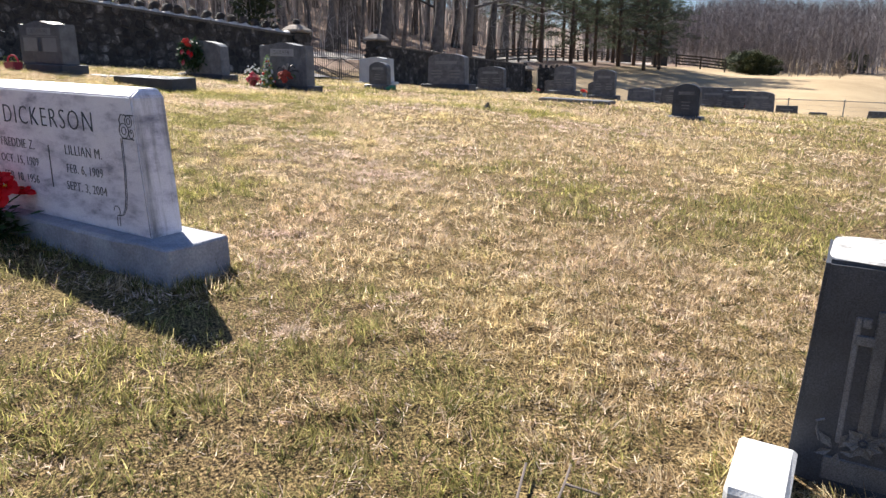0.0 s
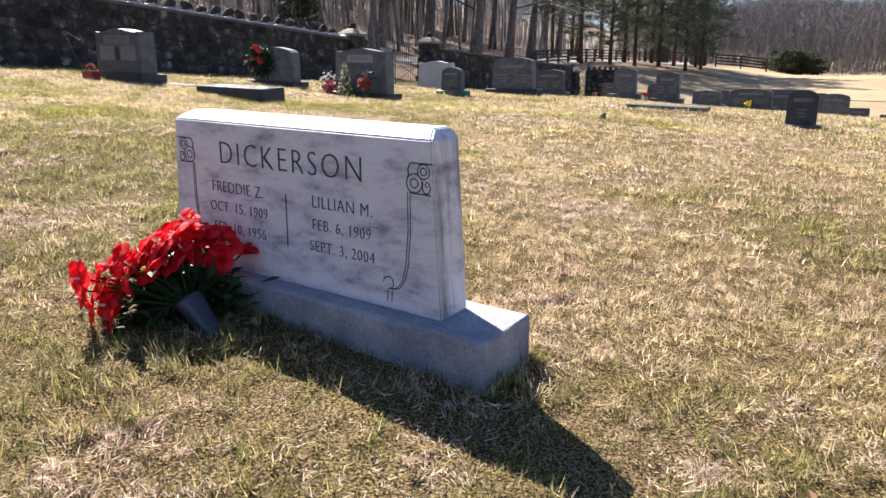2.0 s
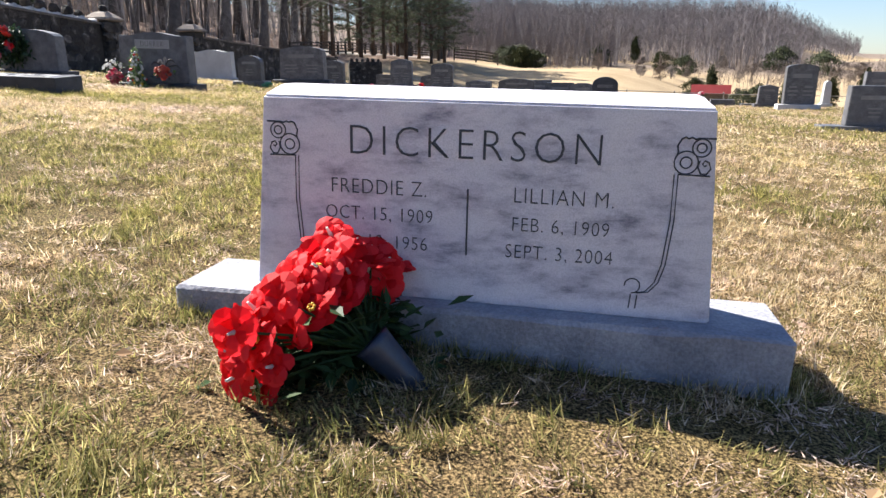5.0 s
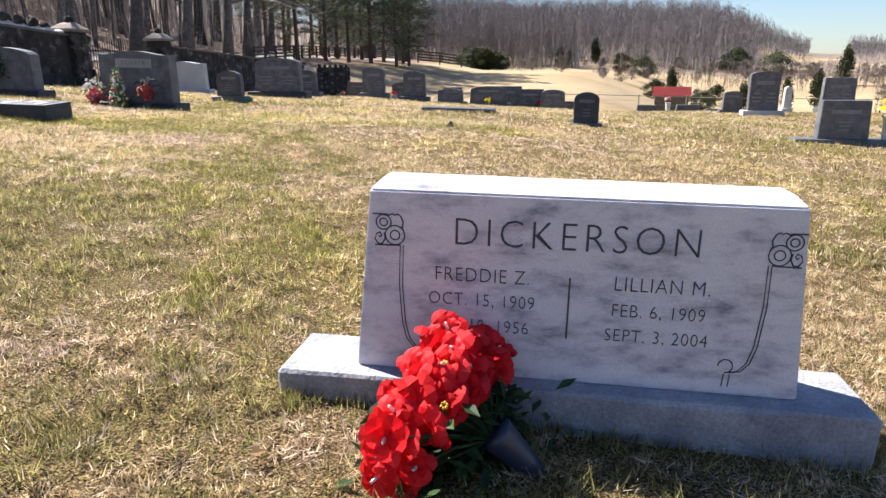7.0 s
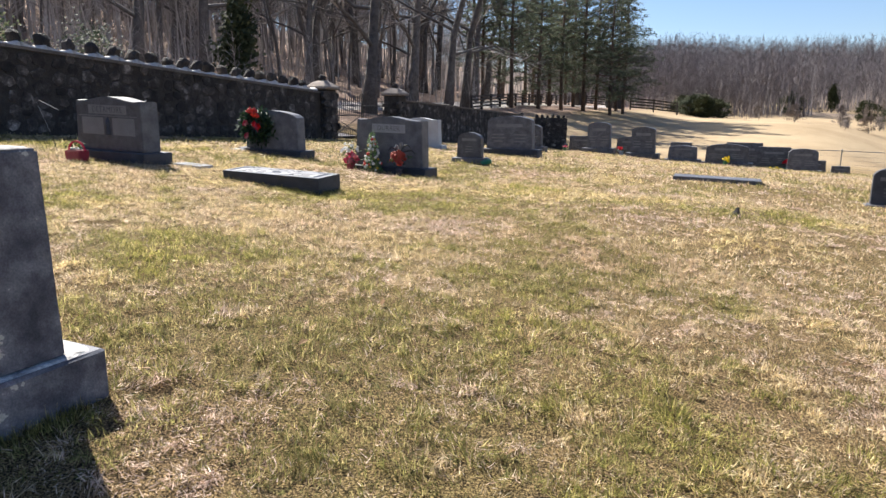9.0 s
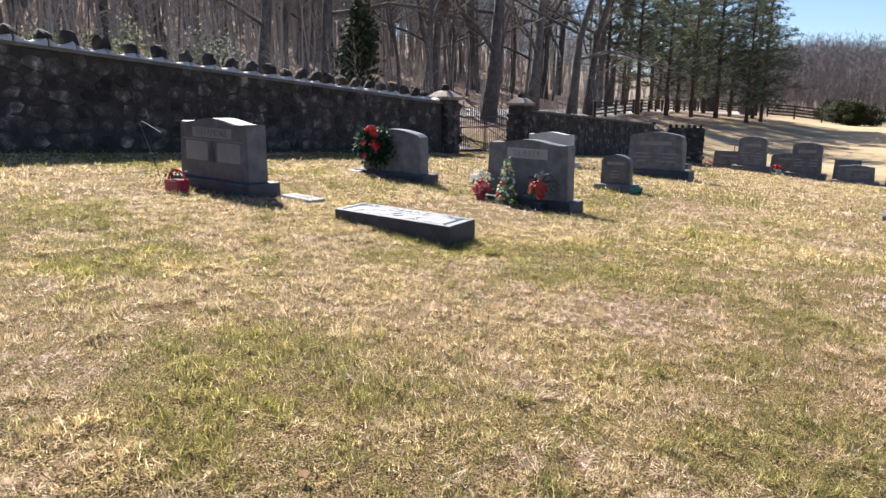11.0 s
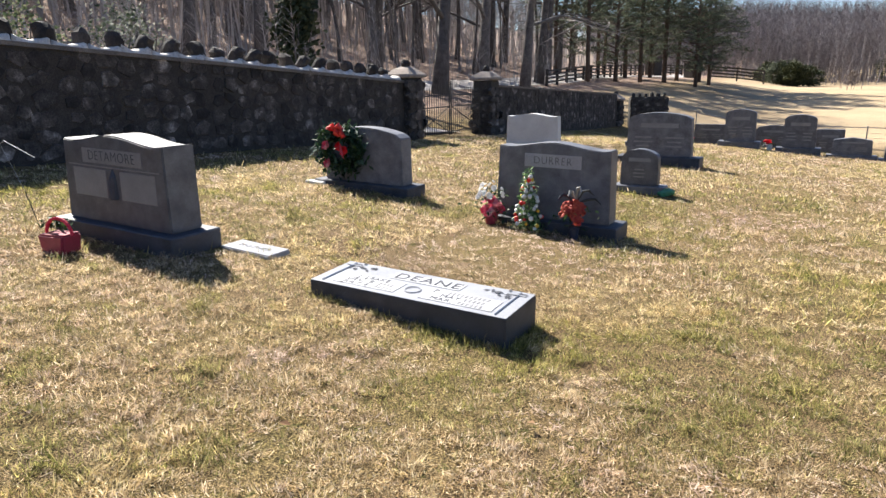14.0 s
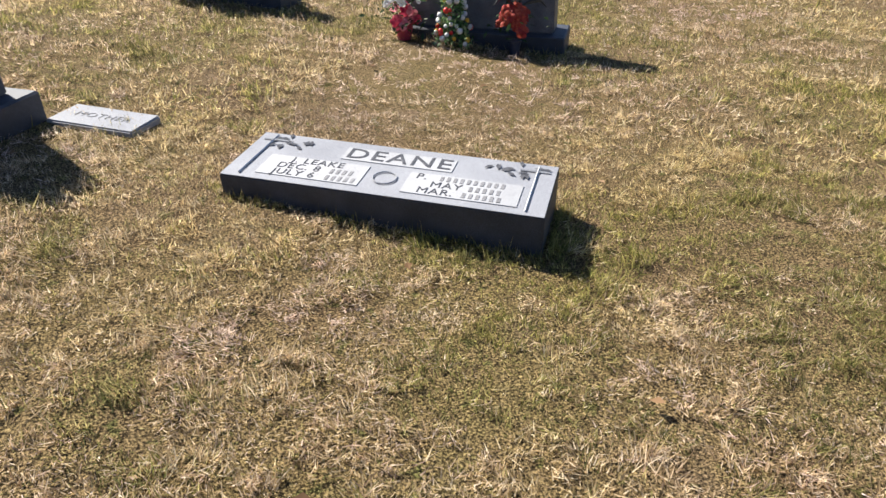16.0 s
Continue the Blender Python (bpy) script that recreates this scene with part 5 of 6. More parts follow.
        kind = np.where(u < np.clip((big - 0.475) * 4.8, 0.09, 0.86), 1, np.where(u > 1 - np.clip((bare - 0.57) * 9.0, 0.10, 0.95), 2, 0))
        for code, name in ((0, "straw"), (1, "green"), (2, "pale")):
            q = p[kind == code]
            m = len(q) * k
            root = np.repeat(q, k, 0) + rng.normal(0, spread, (m, 2))
            # blades of a clump lie much the same way
            az = math.tau * 2 * patch_noise(root[:, 0], root[:, 1], 0.13, 21) + rng.normal(0, 0.9, m)
            flat = {0: 0.6, 1: 0.35, 2: 0.85}[code]
            lean = np.radians(np.where(rng.random(m) < flat, rng.uniform(60, 90, m), rng.uniform(12, 60, m)))
            L = length * rng.uniform(0.45, 1.5, m) * np.clip(0.4 + 1.3 * patch_noise(root[:, 0], root[:, 1], 0.14, 22), 0.5, 1.6) * {0: 1.0, 1: 1.15, 2: 0.9}[code]
            W = width * rng.uniform(0.6, 1.4, m)
            mound = np.clip(0.7 * patch_noise(root[:, 0], root[:, 1], 0.09, 23) + 0.3 * patch_noise(root[:, 0], root[:, 1], 0.035, 24) - 0.3, 0, 1)
            z = ground_z(root[:, 0], root[:, 1]) - 0.006 + (0.034 if width < 0.01 else 0.0) * mound
            d3 = np.stack([np.sin(lean) * np.cos(az), np.sin(lean) * np.sin(az), np.cos(lean)], -1)
            sa = az + math.pi / 2 + rng.normal(0, 0.6, m)
            side = np.stack([np.cos(sa), np.sin(sa), rng.normal(0, 0.35, m)], -1)
            base = np.stack([root[:, 0], root[:, 1], z + rng.uniform(0, 0.018, m)], -1)
            tip = base + d3 * L[:, None]
            bins[name].append(np.stack([base - side * W[:, None] / 2, base + side * W[:, None] / 2, tip], 1).reshape(-1, 3))
    # taller green fringe along the foot of three stones
    for cx, cy, w, d in ((-2.078, 3.789, 2.04, 0.36), (-5.40, 12.69, 1.69, 0.51), (-5.90, 6.05, 1.38, 0.56)):
        m = 2600
        t, e = rng.uniform(-1, 1, m), rng.integers(0, 4, m)
        lx = np.where(e < 2, t * w / 2, np.where(e == 2, -1, 1) * (w / 2 + np.abs(rng.normal(0, 0.04, m))))
        ly = np.where(e < 2, np.where(e == 0, -1, 1) * (d / 2 + np.abs(rng.normal(0, 0.045, m))), t * d / 2)
        lx, ly = lx[patch_noise(lx * 3, ly * 3, 0.5, 9) > 0.42], ly[patch_noise(lx * 3, ly * 3, 0.5, 9) > 0.42]
        m = len(lx)
        x, y = cx + 0.861 * lx + 0.509 * ly, cy - 0.509 * lx + 0.861 * ly
        az, lean = rng.uniform(0, math.tau, m), np.radians(rng.uniform(5, 50, m))
        L = rng.uniform(0.03, 0.085, m)
        base = np.stack([x, y, ground_z(x, y)], -1)
        tip = base + np.stack([np.sin(lean) * np.cos(az), np.sin(lean) * np.sin(az), np.cos(lean)], -1) * L[:, None]
        side = np.stack([-np.sin(az), np.cos(az), np.zeros(m)], -1) * 0.0022
        bins["green"].append(np.stack([base - side, base + side, tip], 1).reshape(-1, 3))
    for name, mat, label in (("straw", GRASS_STRAW, "matted straw-coloured dormant lawn grass"), ("green", GRASS_GREEN, "green tufts among the dormant lawn grass"), ("pale", GRASS_PALE, "bleached thin grass over bare patches")):
        v = np.concatenate(bins[name])
        stuff_mesh(name + "_grass", v, np.arange(len(v)).reshape(-1, 3), mat, label, "grass")


grass()


def dead_leaves():
    rnd = random.Random(5)
    bm = bmesh.new()
    for k in range(130):
        x, y = rnd.uniform(-10, 6), rnd.uniform(0.5, 16)
        a = rnd.uniform(0, math.tau)
        leaf_quad(bm, Vector((x, y, gz(x, y) + rnd.uniform(0.02, 0.04))), Vector((math.cos(a), math.sin(a), rnd.uniform(-0.1, 0.3))), Vector((rnd.gauss(0, 0.15), rnd.gauss(0, 0.15), 1)), rnd.uniform(0.04, 0.08), rnd.uniform(0.025, 0.05), 0.008)
    me = finish(bpy.data.meshes.new("dead_leaves"), bm, DRY_LEAF)
    tagged(new("dead_leaves", me), "curled brown dead leaves scattered on the lawn", "leaves", kind="stuff")


dead_leaves()


# ---- fences ----
def board_fence(p, q, label, high):
    p, q = Vector(p), Vector(q)
    n = max(2, round((q - p).length / 3.0))
    a = math.degrees(math.atan2(q.y - p.y, q.x - p.x))
    ob = thing("board_fence", pose(p.x, p.y, gz(p.x, p.y), 0, 0, a), label, "fence", "dark board fences")
    inv = ob.matrix_basis.inverted()
    tops = []
    for k in range(n + 1):
        w = p.lerp(q, k / n)
        c = inv @ Vector((w.x, w.y, gz(w.x, w.y)))
        tops.append(c)
        bm = bmesh.new()
        box(bm, c.x - 0.1, c.x + 0.1, -0.1, 0.1, c.z - 0.3, c.z + high)
        part("post", bevelled(bm, 0.01, 1), BOARD, ob)
    for a0, b0 in zip(tops, tops[1:]):
        for h in (high * 0.24, high * 0.47, high * 0.7, high * 0.92):
            bm = bmesh.new()
            v = box(bm, a0.x, b0.x, -0.13, -0.104, h - high * 0.05, h + high * 0.05)
            for w in v:
                w.co.z += a0.z if w.co.x < (a0.x + b0.x) / 2 else b0.z
            part("rail", bm, BOARD, ob)


def from_path(bearing, d):
    return -3.5 + d * math.sin(radians(bearing)), 3 + d * math.cos(radians(bearing))


board_fence(from_path(20.1, 108), from_path(23.7, 108), "dark four-rail board fence at the field's edge", 1.85)
board_fence(from_path(7.0, 62), from_path(15.2, 104), "dark four-rail board fence along the wooded drive", 1.35)
board_fence(from_path(16.6, 118), from_path(18.2, 118), "short dark board fence between the drive's pillars", 1.6)
for bearing in (16.0, 18.8):
    x, y = from_path(bearing, 108)
    ob = thing("drive_pillar", pose(x, y, gz(x, y), 0, 0, 30), "brown stone pillar at the drive's entrance", "pillar", "drive pillars")
    bm = bmesh.new()
    box(bm, -0.85, 0.85, -0.85, 0.85, -0.4, 2.1)
    part("shaft", roughen(bevelled(bm, 0.08), 0.05, 3), MORTAR, ob)
    bm = bmesh.new()
    box(bm, -0.98, 0.98, -0.98, 0.98, 2.104, 2.35)
    part("cap", bevelled(bm, 0.05), STONE, ob)


def gravel_drive():
    """Pale drive that comes through the gate, bends and runs on behind the low wall to its two pillars."""
    way = [wall_point(2.57, o) for o in (0.6, 4, 8)] + [wall_point(5.0, 12.5), wall_point(11, 14)]
    way += [Vector((*from_path(b, d), 0)) for b, d in ((6.6, 66), (10.5, 80), (14.5, 96), (17.4, 108), (18.6, 128))]
    pts = []
    for a, b, c, d in zip([way[0]] + way, way, way[1:], way[2:] + [way[-1]]):
        for k in range(8):
            t = k / 8
            pts.append(0.5 * ((2 * b) + (c - a) * t + (2 * a - 5 * b + 4 * c - d) * t * t + (3 * b - a - 3 * c + d) * t ** 3))
    bm, rows = bmesh.new(), []
    for k, q in enumerate(pts):
        d = (pts[min(k + 1, len(pts) - 1)] - pts[max(0, k - 1)]).normalized()
        nrm, row = Vector((-d.y, d.x, 0)), []
        for o in (-1.7, -0.8, 0, 0.8, 1.7):
            e = q + nrm * (o + 0.15 * math.sin(k * 0.9 + o))
            row.append(bm.verts.new((e.x, e.y, gz(e.x, e.y) + 0.07 - 0.05 * (abs(o) > 1))))
        rows.append(row)
    for a, b in zip(rows, rows[1:]):
        for k in range(4):
            bm.faces.new((a[k], a[k + 1], b[k + 1], b[k]))
    me = finish(bpy.data.meshes.new("road"), bm, GRAVEL, True)
    tagged(new("road", me), "pale worn gravel drive behind the iron gate", "road", kind="structure")


gravel_drive()


def wire_fence():
    p, q = Vector((11.0, 50.0)), Vector((46.0, 26.0))
    ob = thing("wire_fence", pose(p.x, p.y, gz(p.x, p.y)), "galvanised wire fence with round posts and a top rail", "fence")
    inv = ob.matrix_basis.inverted()
    n = 14
    cs = [inv @ Vector((*p.lerp(q, k / n), gz(*p.lerp(q, k / n)))) for k in range(n + 1)]
    for c in cs:
        bm = bmesh.new()
        tube(bm, [c - Vector((0, 0, 0.2)), c + Vector((0, 0, 1.2))], 0.038, 8)
        part("post", bm, STEEL, ob)
        bm = bmesh.new()
        sphere(bm, c + Vector((0, 0, 1.23)), 0.05, 8, 5)
        part("post_cap", bm, STEEL, ob)
    for a, b in zip(cs, cs[1:]):
        bm = bmesh.new()
        tube(bm, [a + Vector((0, 0, 1.17)), b + Vector((0, 0, 1.17))], 0.024, 6)
        part("top_rail", bm, STEEL, ob)
        for h in (0.1, 0.35, 0.6, 0.85):
            bm = bmesh.new()
            tube(bm, [a + Vector((0, 0, h)), b + Vector((0, 0, h))], 0.005, 3)
            part("wire", bm, STEEL, ob)


wire_fence()

# red-roofed shed down in the gully
ob = thing("shed", pose(43.1, 56.7, gz(43.1, 56.7), 0, 0, -40) @ Matrix.Scale(0.6, 4), "small farm shed with a red metal roof", "shed")
bm = bmesh.new()
box(bm, -2.6, 2.6, -1.8, 1.8, -0.5, 3.3)
part("wall", bm, WEATHERED, ob, "weathered brown boards")
bm = bmesh.new()
v = [bm.verts.new(c) for c in ((-3, -2.2, 3.2), (3, -2.2, 3.2), (3, 0, 4.6), (-3, 0, 4.6), (-3, 2.2, 3.2), (3, 2.2, 3.2))]
bm.faces.new((v[0], v[1], v[2], v[3])), bm.faces.new((v[3], v[2], v[5], v[4]))
bmesh.ops.solidify(bm, geom=bm.faces[:], thickness=0.06)
part("roof", bm, BARN_RED, ob, "red ribbed metal roof")


# ---- trees ----
def bare_tree_meshes(seed, height, girth, forks=1, low=0.3):
    """Trunk that wanders and forks, with crooked limbs, and a crown of finer branches, of a leafless broadleaf."""
    rnd = random.Random(seed)
    trunk, crown = bmesh.new(), bmesh.new()

    def limb(bm, start, d, length, r, level, lift=0.07):
        n = (5, 3, 2)[level]
        q, line = start.copy(), [start.copy()]
        d = d.normalized()
        for k in range(n):
            d = (d + Vector((rnd.gauss(0, 0.24), rnd.gauss(0, 0.24), rnd.gauss(lift, 0.16)))).normalized()
            q = q + d * length / n
            line.append(q.copy())
        tube(bm, line, [r * (1 - 0.8 * k / n) for k in range(n + 1)], 5 if level == 0 else 3, False)
        if level < 2:
            for _ in range(5 if level == 0 else 4):
                t = rnd.uniform(0.25, 1.0) * n
                i = min(n - 1, int(t))
                s = line[i].lerp(line[i + 1], t - i)
                e = (d + Vector((rnd.gauss(0, 0.8), rnd.gauss(0, 0.8), rnd.gauss(0.1, 0.5)))).normalized()
                limb(crown, s, e, length * rnd.uniform(0.35, 0.6), max(0.009, r * 0.42), level + 1)

    def stem(start, d, length, r, first):
        """One leader from start to its tip, with limbs on the way."""
        n = 7
        q, line = start.copy(), [start.copy()]
        for k in range(n):
            d = (d + Vector((rnd.gauss(0, 0.07), rnd.gauss(0, 0.07), 0.05))).normalized()
            q = q + d * length / n
            line.append(q.copy())
        tube(trunk, [line[0] - Vector((0, 0, 0.5 if first else 0))] + line[1:], [r * (1.35 if first else 1.0)] + [r * (1 - 0.125 * k) for k in range(1, n + 1)], 8 if first else 6)
        for k in range(11 if first else 7):
            f = rnd.uniform(low if first else 0.2, 0.97)
            i = min(n - 1, int(f * n))
            s = line[i].lerp(line[i + 1], f * n - i)
            a = rnd.uniform(0, math.tau)
            limb(trunk, s, Vector((math.cos(a), math.sin(a), rnd.uniform(0.0, 0.9))), length * (0.40 - 0.24 * f) * rnd.uniform(0.7, 1.4), r * (0.42 - 0.25 * f), 0)
        return line

    main = stem(Vector((0, 0, 0)), Vector((rnd.gauss(0, 0.05), rnd.gauss(0, 0.05), 1)), height, girth, True)
    for _ in range(forks):
        i = rnd.choice((2, 3))
        a = rnd.uniform(0, math.tau)
        stem(main[i], Vector((0.5 * math.cos(a), 0.5 * math.sin(a), 1)).normalized(), height * 0.6, girth * 0.6, False)
    return finish(bpy.data.meshes.new("trunk"), trunk, BARK, True), finish(bpy.data.meshes.new("crown"), crown, TWIG)


def pine_meshes(seed, height, girth, bare, reach=4.4):
    """Pine with uneven, layered, slightly drooping boughs of needle sprays."""
    rnd = random.Random(seed)
    trunk, crown = bmesh.new(), []
    tube(trunk, [(0, 0, -0.4), (0.1, 0, height * 0.3), (0.05, 0.1, height * 0.7), (0, 0, height)], [girth, girth * 0.8, girth * 0.5, 0.03], 8)
    z = height * bare
    while z < height * 0.99:
        f = (z / height - bare) / (1 - bare)
        a0 = rnd.uniform(0, math.tau)
        for k in range(rnd.choice((3, 4, 4, 5))):
            a = a0 + k * math.tau / 4 + rnd.gauss(0, 0.35)
            L = (0.5 + reach * (1 - f) ** 0.8 * (0.55 + 0.45 * min(1, f * 4))) * rnd.uniform(0.45, 1.25)
            d = Vector((math.cos(a), math.sin(a), rnd.uniform(-0.12, 0.28)))
            s = Vector((0, 0, z + rnd.uniform(-0.3, 0.3)))
            e = s + d * L
            tube(trunk, [s, s.lerp(e, 0.5) + Vector((0, 0, 0.12 * L)), e], [0.055, 0.03, 0.01], 4, False)
            for _ in range(max(4, int(L * 4.6))):
                u = rnd.uniform(0.25, 1.05)
                c = s.lerp(e, u) + Vector((0, 0, 0.12 * L * 4 * u * (1 - u))) + Vector((rnd.gauss(0, 0.12 * L), rnd.gauss(0, 0.12 * L), rnd.gauss(0.05, 0.12)))
                for _ in range(10):
                    v = (Vector((rnd.gauss(0, 1), rnd.gauss(0, 1), rnd.gauss(0.1, 0.45))) + d * 0.5).normalized()
                    w = v.orthogonal().normalized() * 0.026
                    crown.append((c - w, c + w, c + v * rnd.uniform(0.3, 0.62)))
        z += 0.62
    me = bpy.data.meshes.new("crown")
    me.from_pydata([tuple(q) for tri in crown for q in tri], [], [(3 * k, 3 * k + 1, 3 * k + 2) for k in range(len(crown))])
    me.materials.append(NEEDLES)
    return finish(bpy.data.meshes.new("trunk"), trunk, PINE_BARK, True), me


def bush_mesh(seed, h, r, count, size, material, cone=False):
    """A shrub's foliage: clumps of small leaves with an uneven outline."""
    rnd = random.Random(seed)
    bm = bmesh.new()
    lobes = [(rnd.uniform(0, math.tau), rnd.uniform(0.2, 0.8), rnd.uniform(0.15, 1.0)) for _ in range(26)]
    for k in range(count):
        a, rr, f = lobes[k % len(lobes)]
        f = f + rnd.gauss(0, 0.07)
        wide = (1 - f * 0.9) if cone else math.sqrt(max(0.05, 1 - (2 * f - 0.9) ** 2))
        c = Vector((math.cos(a) * rr * r * wide, math.sin(a) * rr * r * wide, max(0.05, f * h))) + Vector((rnd.gauss(0, r * 0.14), rnd.gauss(0, r * 0.14), rnd.gauss(0, h * 0.04)))
        v = Vector((rnd.gauss(0, 1), rnd.gauss(0, 1), rnd.gauss(0.2, 0.7))).normalized()
        w = v.orthogonal().normalized() * size * 0.4
        bm.faces.new((bm.verts.new(c - w), bm.verts.new(c + v * size * 0.6), bm.verts.new(c + w), bm.verts.new(c - v * size * 0.3)))
    return finish(bpy.data.meshes.new("foliage"), bm, material)


def shrub_stem(h, seed):
    rnd = random.Random(seed)
    bm = bmesh.new()
    for k in range(5):
        a = rnd.uniform(0, math.tau)
        tube(bm, [(0, 0, -0.2), (0.15 * h * math.cos(a), 0.15 * h * math.sin(a), h * 0.45), (0.28 * h * math.cos(a), 0.28 * h * math.sin(a), h * 0.85)], [0.05, 0.03, 0.01], 5, False)
    return finish(bpy.data.meshes.new("stem"), bm, BARK)


def plant(name, label, category, meshes, x, y, scale, yaw, group):
    ob = thing(name, pose(x, y, gz(x, y), 0, 0, yaw) @ Matrix.Scale(scale, 4), label, category, group)
    for part_name, me in meshes:
        o = new(part_name, me)
        o.parent = ob
    return ob


rnd = random.Random(17)
BARE = [bare_tree_meshes(100 + i, h, g, k, low) for i, (h, g, k, low) in enumerate(((17, 0.22, 1, 0.35), (19, 0.28, 1, 0.3), (15, 0.15, 0, 0.4), (20, 0.42, 2, 0.14), (14, 0.11, 0, 0.35), (18, 0.19, 1, 0.45), (16, 0.14, 0, 0.45), (21, 0.36, 2, 0.18)))]
count = 0
while count < 250:
    s, n = rnd.uniform(-60, 60), 16 + 66 * rnd.random() ** 1.1
    p = wall_point(s, n)
    if -4 < s < 20 and n < 34:
        continue
    t, c = BARE[rnd.randrange(8)]
    plant("bare_tree", "leafless grey-barked broadleaf tree in the wood", "tree", (("trunk", t), ("crown", c)), p.x, p.y, rnd.uniform(0.75, 1.0), rnd.uniform(0, 360), "bare woodland trees")
    count += 1

for x, y, k, sc in ((-4.9, 50.0, 3, 1.05), (1.2, 57.0, 7, 1.0), (-1.4, 63.0, 3, 1.1), (-9.5, 54.0, 1, 1.0), (-16.0, 52.0, 7, 1.15), (-20.0, 50.0, 3, 1.0), (3.6, 66.0, 7, 1.05), (5.5, 74.0, 3, 1.0), (0.2, 76.0, 1, 1.05), (8.0, 82.0, 7, 1.0), (2.6, 86.0, 3, 1.0), (11.5, 92.0, 1, 1.1)):
    t, c = BARE[k]
    plant("bare_tree", "large old leafless tree behind the gate", "tree", (("trunk", t), ("crown", c)), x, y, sc, 40 * k + x, "bare woodland trees")

PINES = [pine_meshes(200 + i, h, g, b, w) for i, (h, g, b, w) in enumerate(((17, 0.24, 0.26, 3.4), (15, 0.24, 0.09, 5.0), (19, 0.26, 0.3, 3.6)))]
for i, (bearing, d, size) in enumerate(((8.0, 92, 1.2), (9.6, 104, 1.35), (10.8, 90, 1.2), (12.2, 112, 1.4), (13.4, 97, 1.3), (14.5, 109, 1.35), (15.6, 100, 1.25), (16.8, 117, 1.45), (17.7, 103, 1.3), (18.9, 110, 1.25), (20.2, 99, 1.2), (21.4, 104, 1.15), (12.9, 123, 1.4), (16.1, 126, 1.4), (20.8, 112, 1.1))):
    d, size, bearing = d * 0.8, size * 0.82, bearing - 1.9 * max(0, bearing - 8) / 13
    x, y = -3.5 + d * math.sin(radians(bearing)), 3 + d * math.cos(radians(bearing))
    t, c = PINES[1 if bearing > 19.0 else i % 3]
    plant("pine_tree", "dark green pine with ragged needle crown", "tree", (("trunk", t), ("crown", c)), x, y, size, rnd.uniform(0, 360), "pines by the drive")

HOLLIES = [bush_mesh(300 + i, 2.6, 1.3, 900, 0.11, HOLLY) for i in range(3)]
STEM = shrub_stem(2.4, 5)
for i in range(74):
    s, n = rnd.uniform(-34, -3), rnd.uniform(3, 26)
    p = wall_point(s, n)
    if abs(p.x + 12.3) < 3.0 and 36 < p.y < 45:
        continue
    plant("evergreen_shrub", "loose broadleaf evergreen shrub with glossy leaves", "shrub", (("foliage", HOLLIES[i % 3]), ("stem", STEM)), p.x, p.y, rnd.uniform(0.45, 1.0), rnd.uniform(0, 360), "shrubs behind the wall")
CEDARS = [bush_mesh(320 + i, 4.0, 1.4, 2600, 0.2, CEDAR, True) for i in range(2)]
plant("cedar", "dark dense conical cedar behind the wall", "tree", (("foliage", CEDARS[0]), ("stem", STEM)), -12.3, 44.5, 1.5, 0, "cedars")
THICKET = [bush_mesh(330 + i, 2.6, 2.2, 2600, 0.2, CEDAR) for i in range(2)]
for bearing, d, sc in ((39, 84, 0.9), (40.2, 88, 1.1), (42.5, 80, 0.9), (43.6, 92, 1.0), (45.5, 75, 0.95), (38.0, 120, 1.3), (46.8, 86, 1.2), (36.3, 130, 1.3), (48.5, 84, 1.0), (50.5, 90, 1.2), (34.2, 150, 1.4), (47.5, 140, 1.8), (44.6, 150, 1.9), (52, 120, 1.5), (31.5, 140, 1.5)):
    x, y = -3.3 + d * math.sin(radians(bearing)), 2 + d * math.cos(radians(bearing))
    plant("cedar", "dark wild cedar in the scrubby valley", "tree", (("foliage", (CEDARS + THICKET)[int(d + bearing) % 4]), ("stem", STEM)), x, y, sc * 0.9, rnd.uniform(0, 360), "cedars")
for k in range(9):
    bearing, d = 24.3 + 0.33 * k, 116 + rnd.uniform(-4, 4)
    x, y = -3.9 + d * math.sin(radians(bearing)), 3.1 + d * math.cos(radians(bearing))
    plant("evergreen_shrub", "dark evergreen thicket at the field's edge", "shrub", (("foliage", THICKET[k % 2]), ("stem", STEM)), x, y, rnd.uniform(0.85, 1.3), rnd.uniform(0, 360), "thicket at the field's edge")
SCRUBS = [bush_mesh(340 + i, 3.0, 2.4, 2600, 0.14, SCRUB) for i in range(2)]
for i in range(70):
    bearing, d = rnd.uniform(29, 60), rnd.uniform(88, 165)
    x, y = -3.3 + d * math.sin(radians(bearing)), 2 + d * math.cos(radians(bearing))
    plant("bare_bush", "tangled leafless brown scrub in the valley", "shrub", (("crown", SCRUBS[i % 2]), ("stem", STEM)), x, y, rnd.uniform(0.3, 0.75), rnd.uniform(0, 360), "valley scrub")


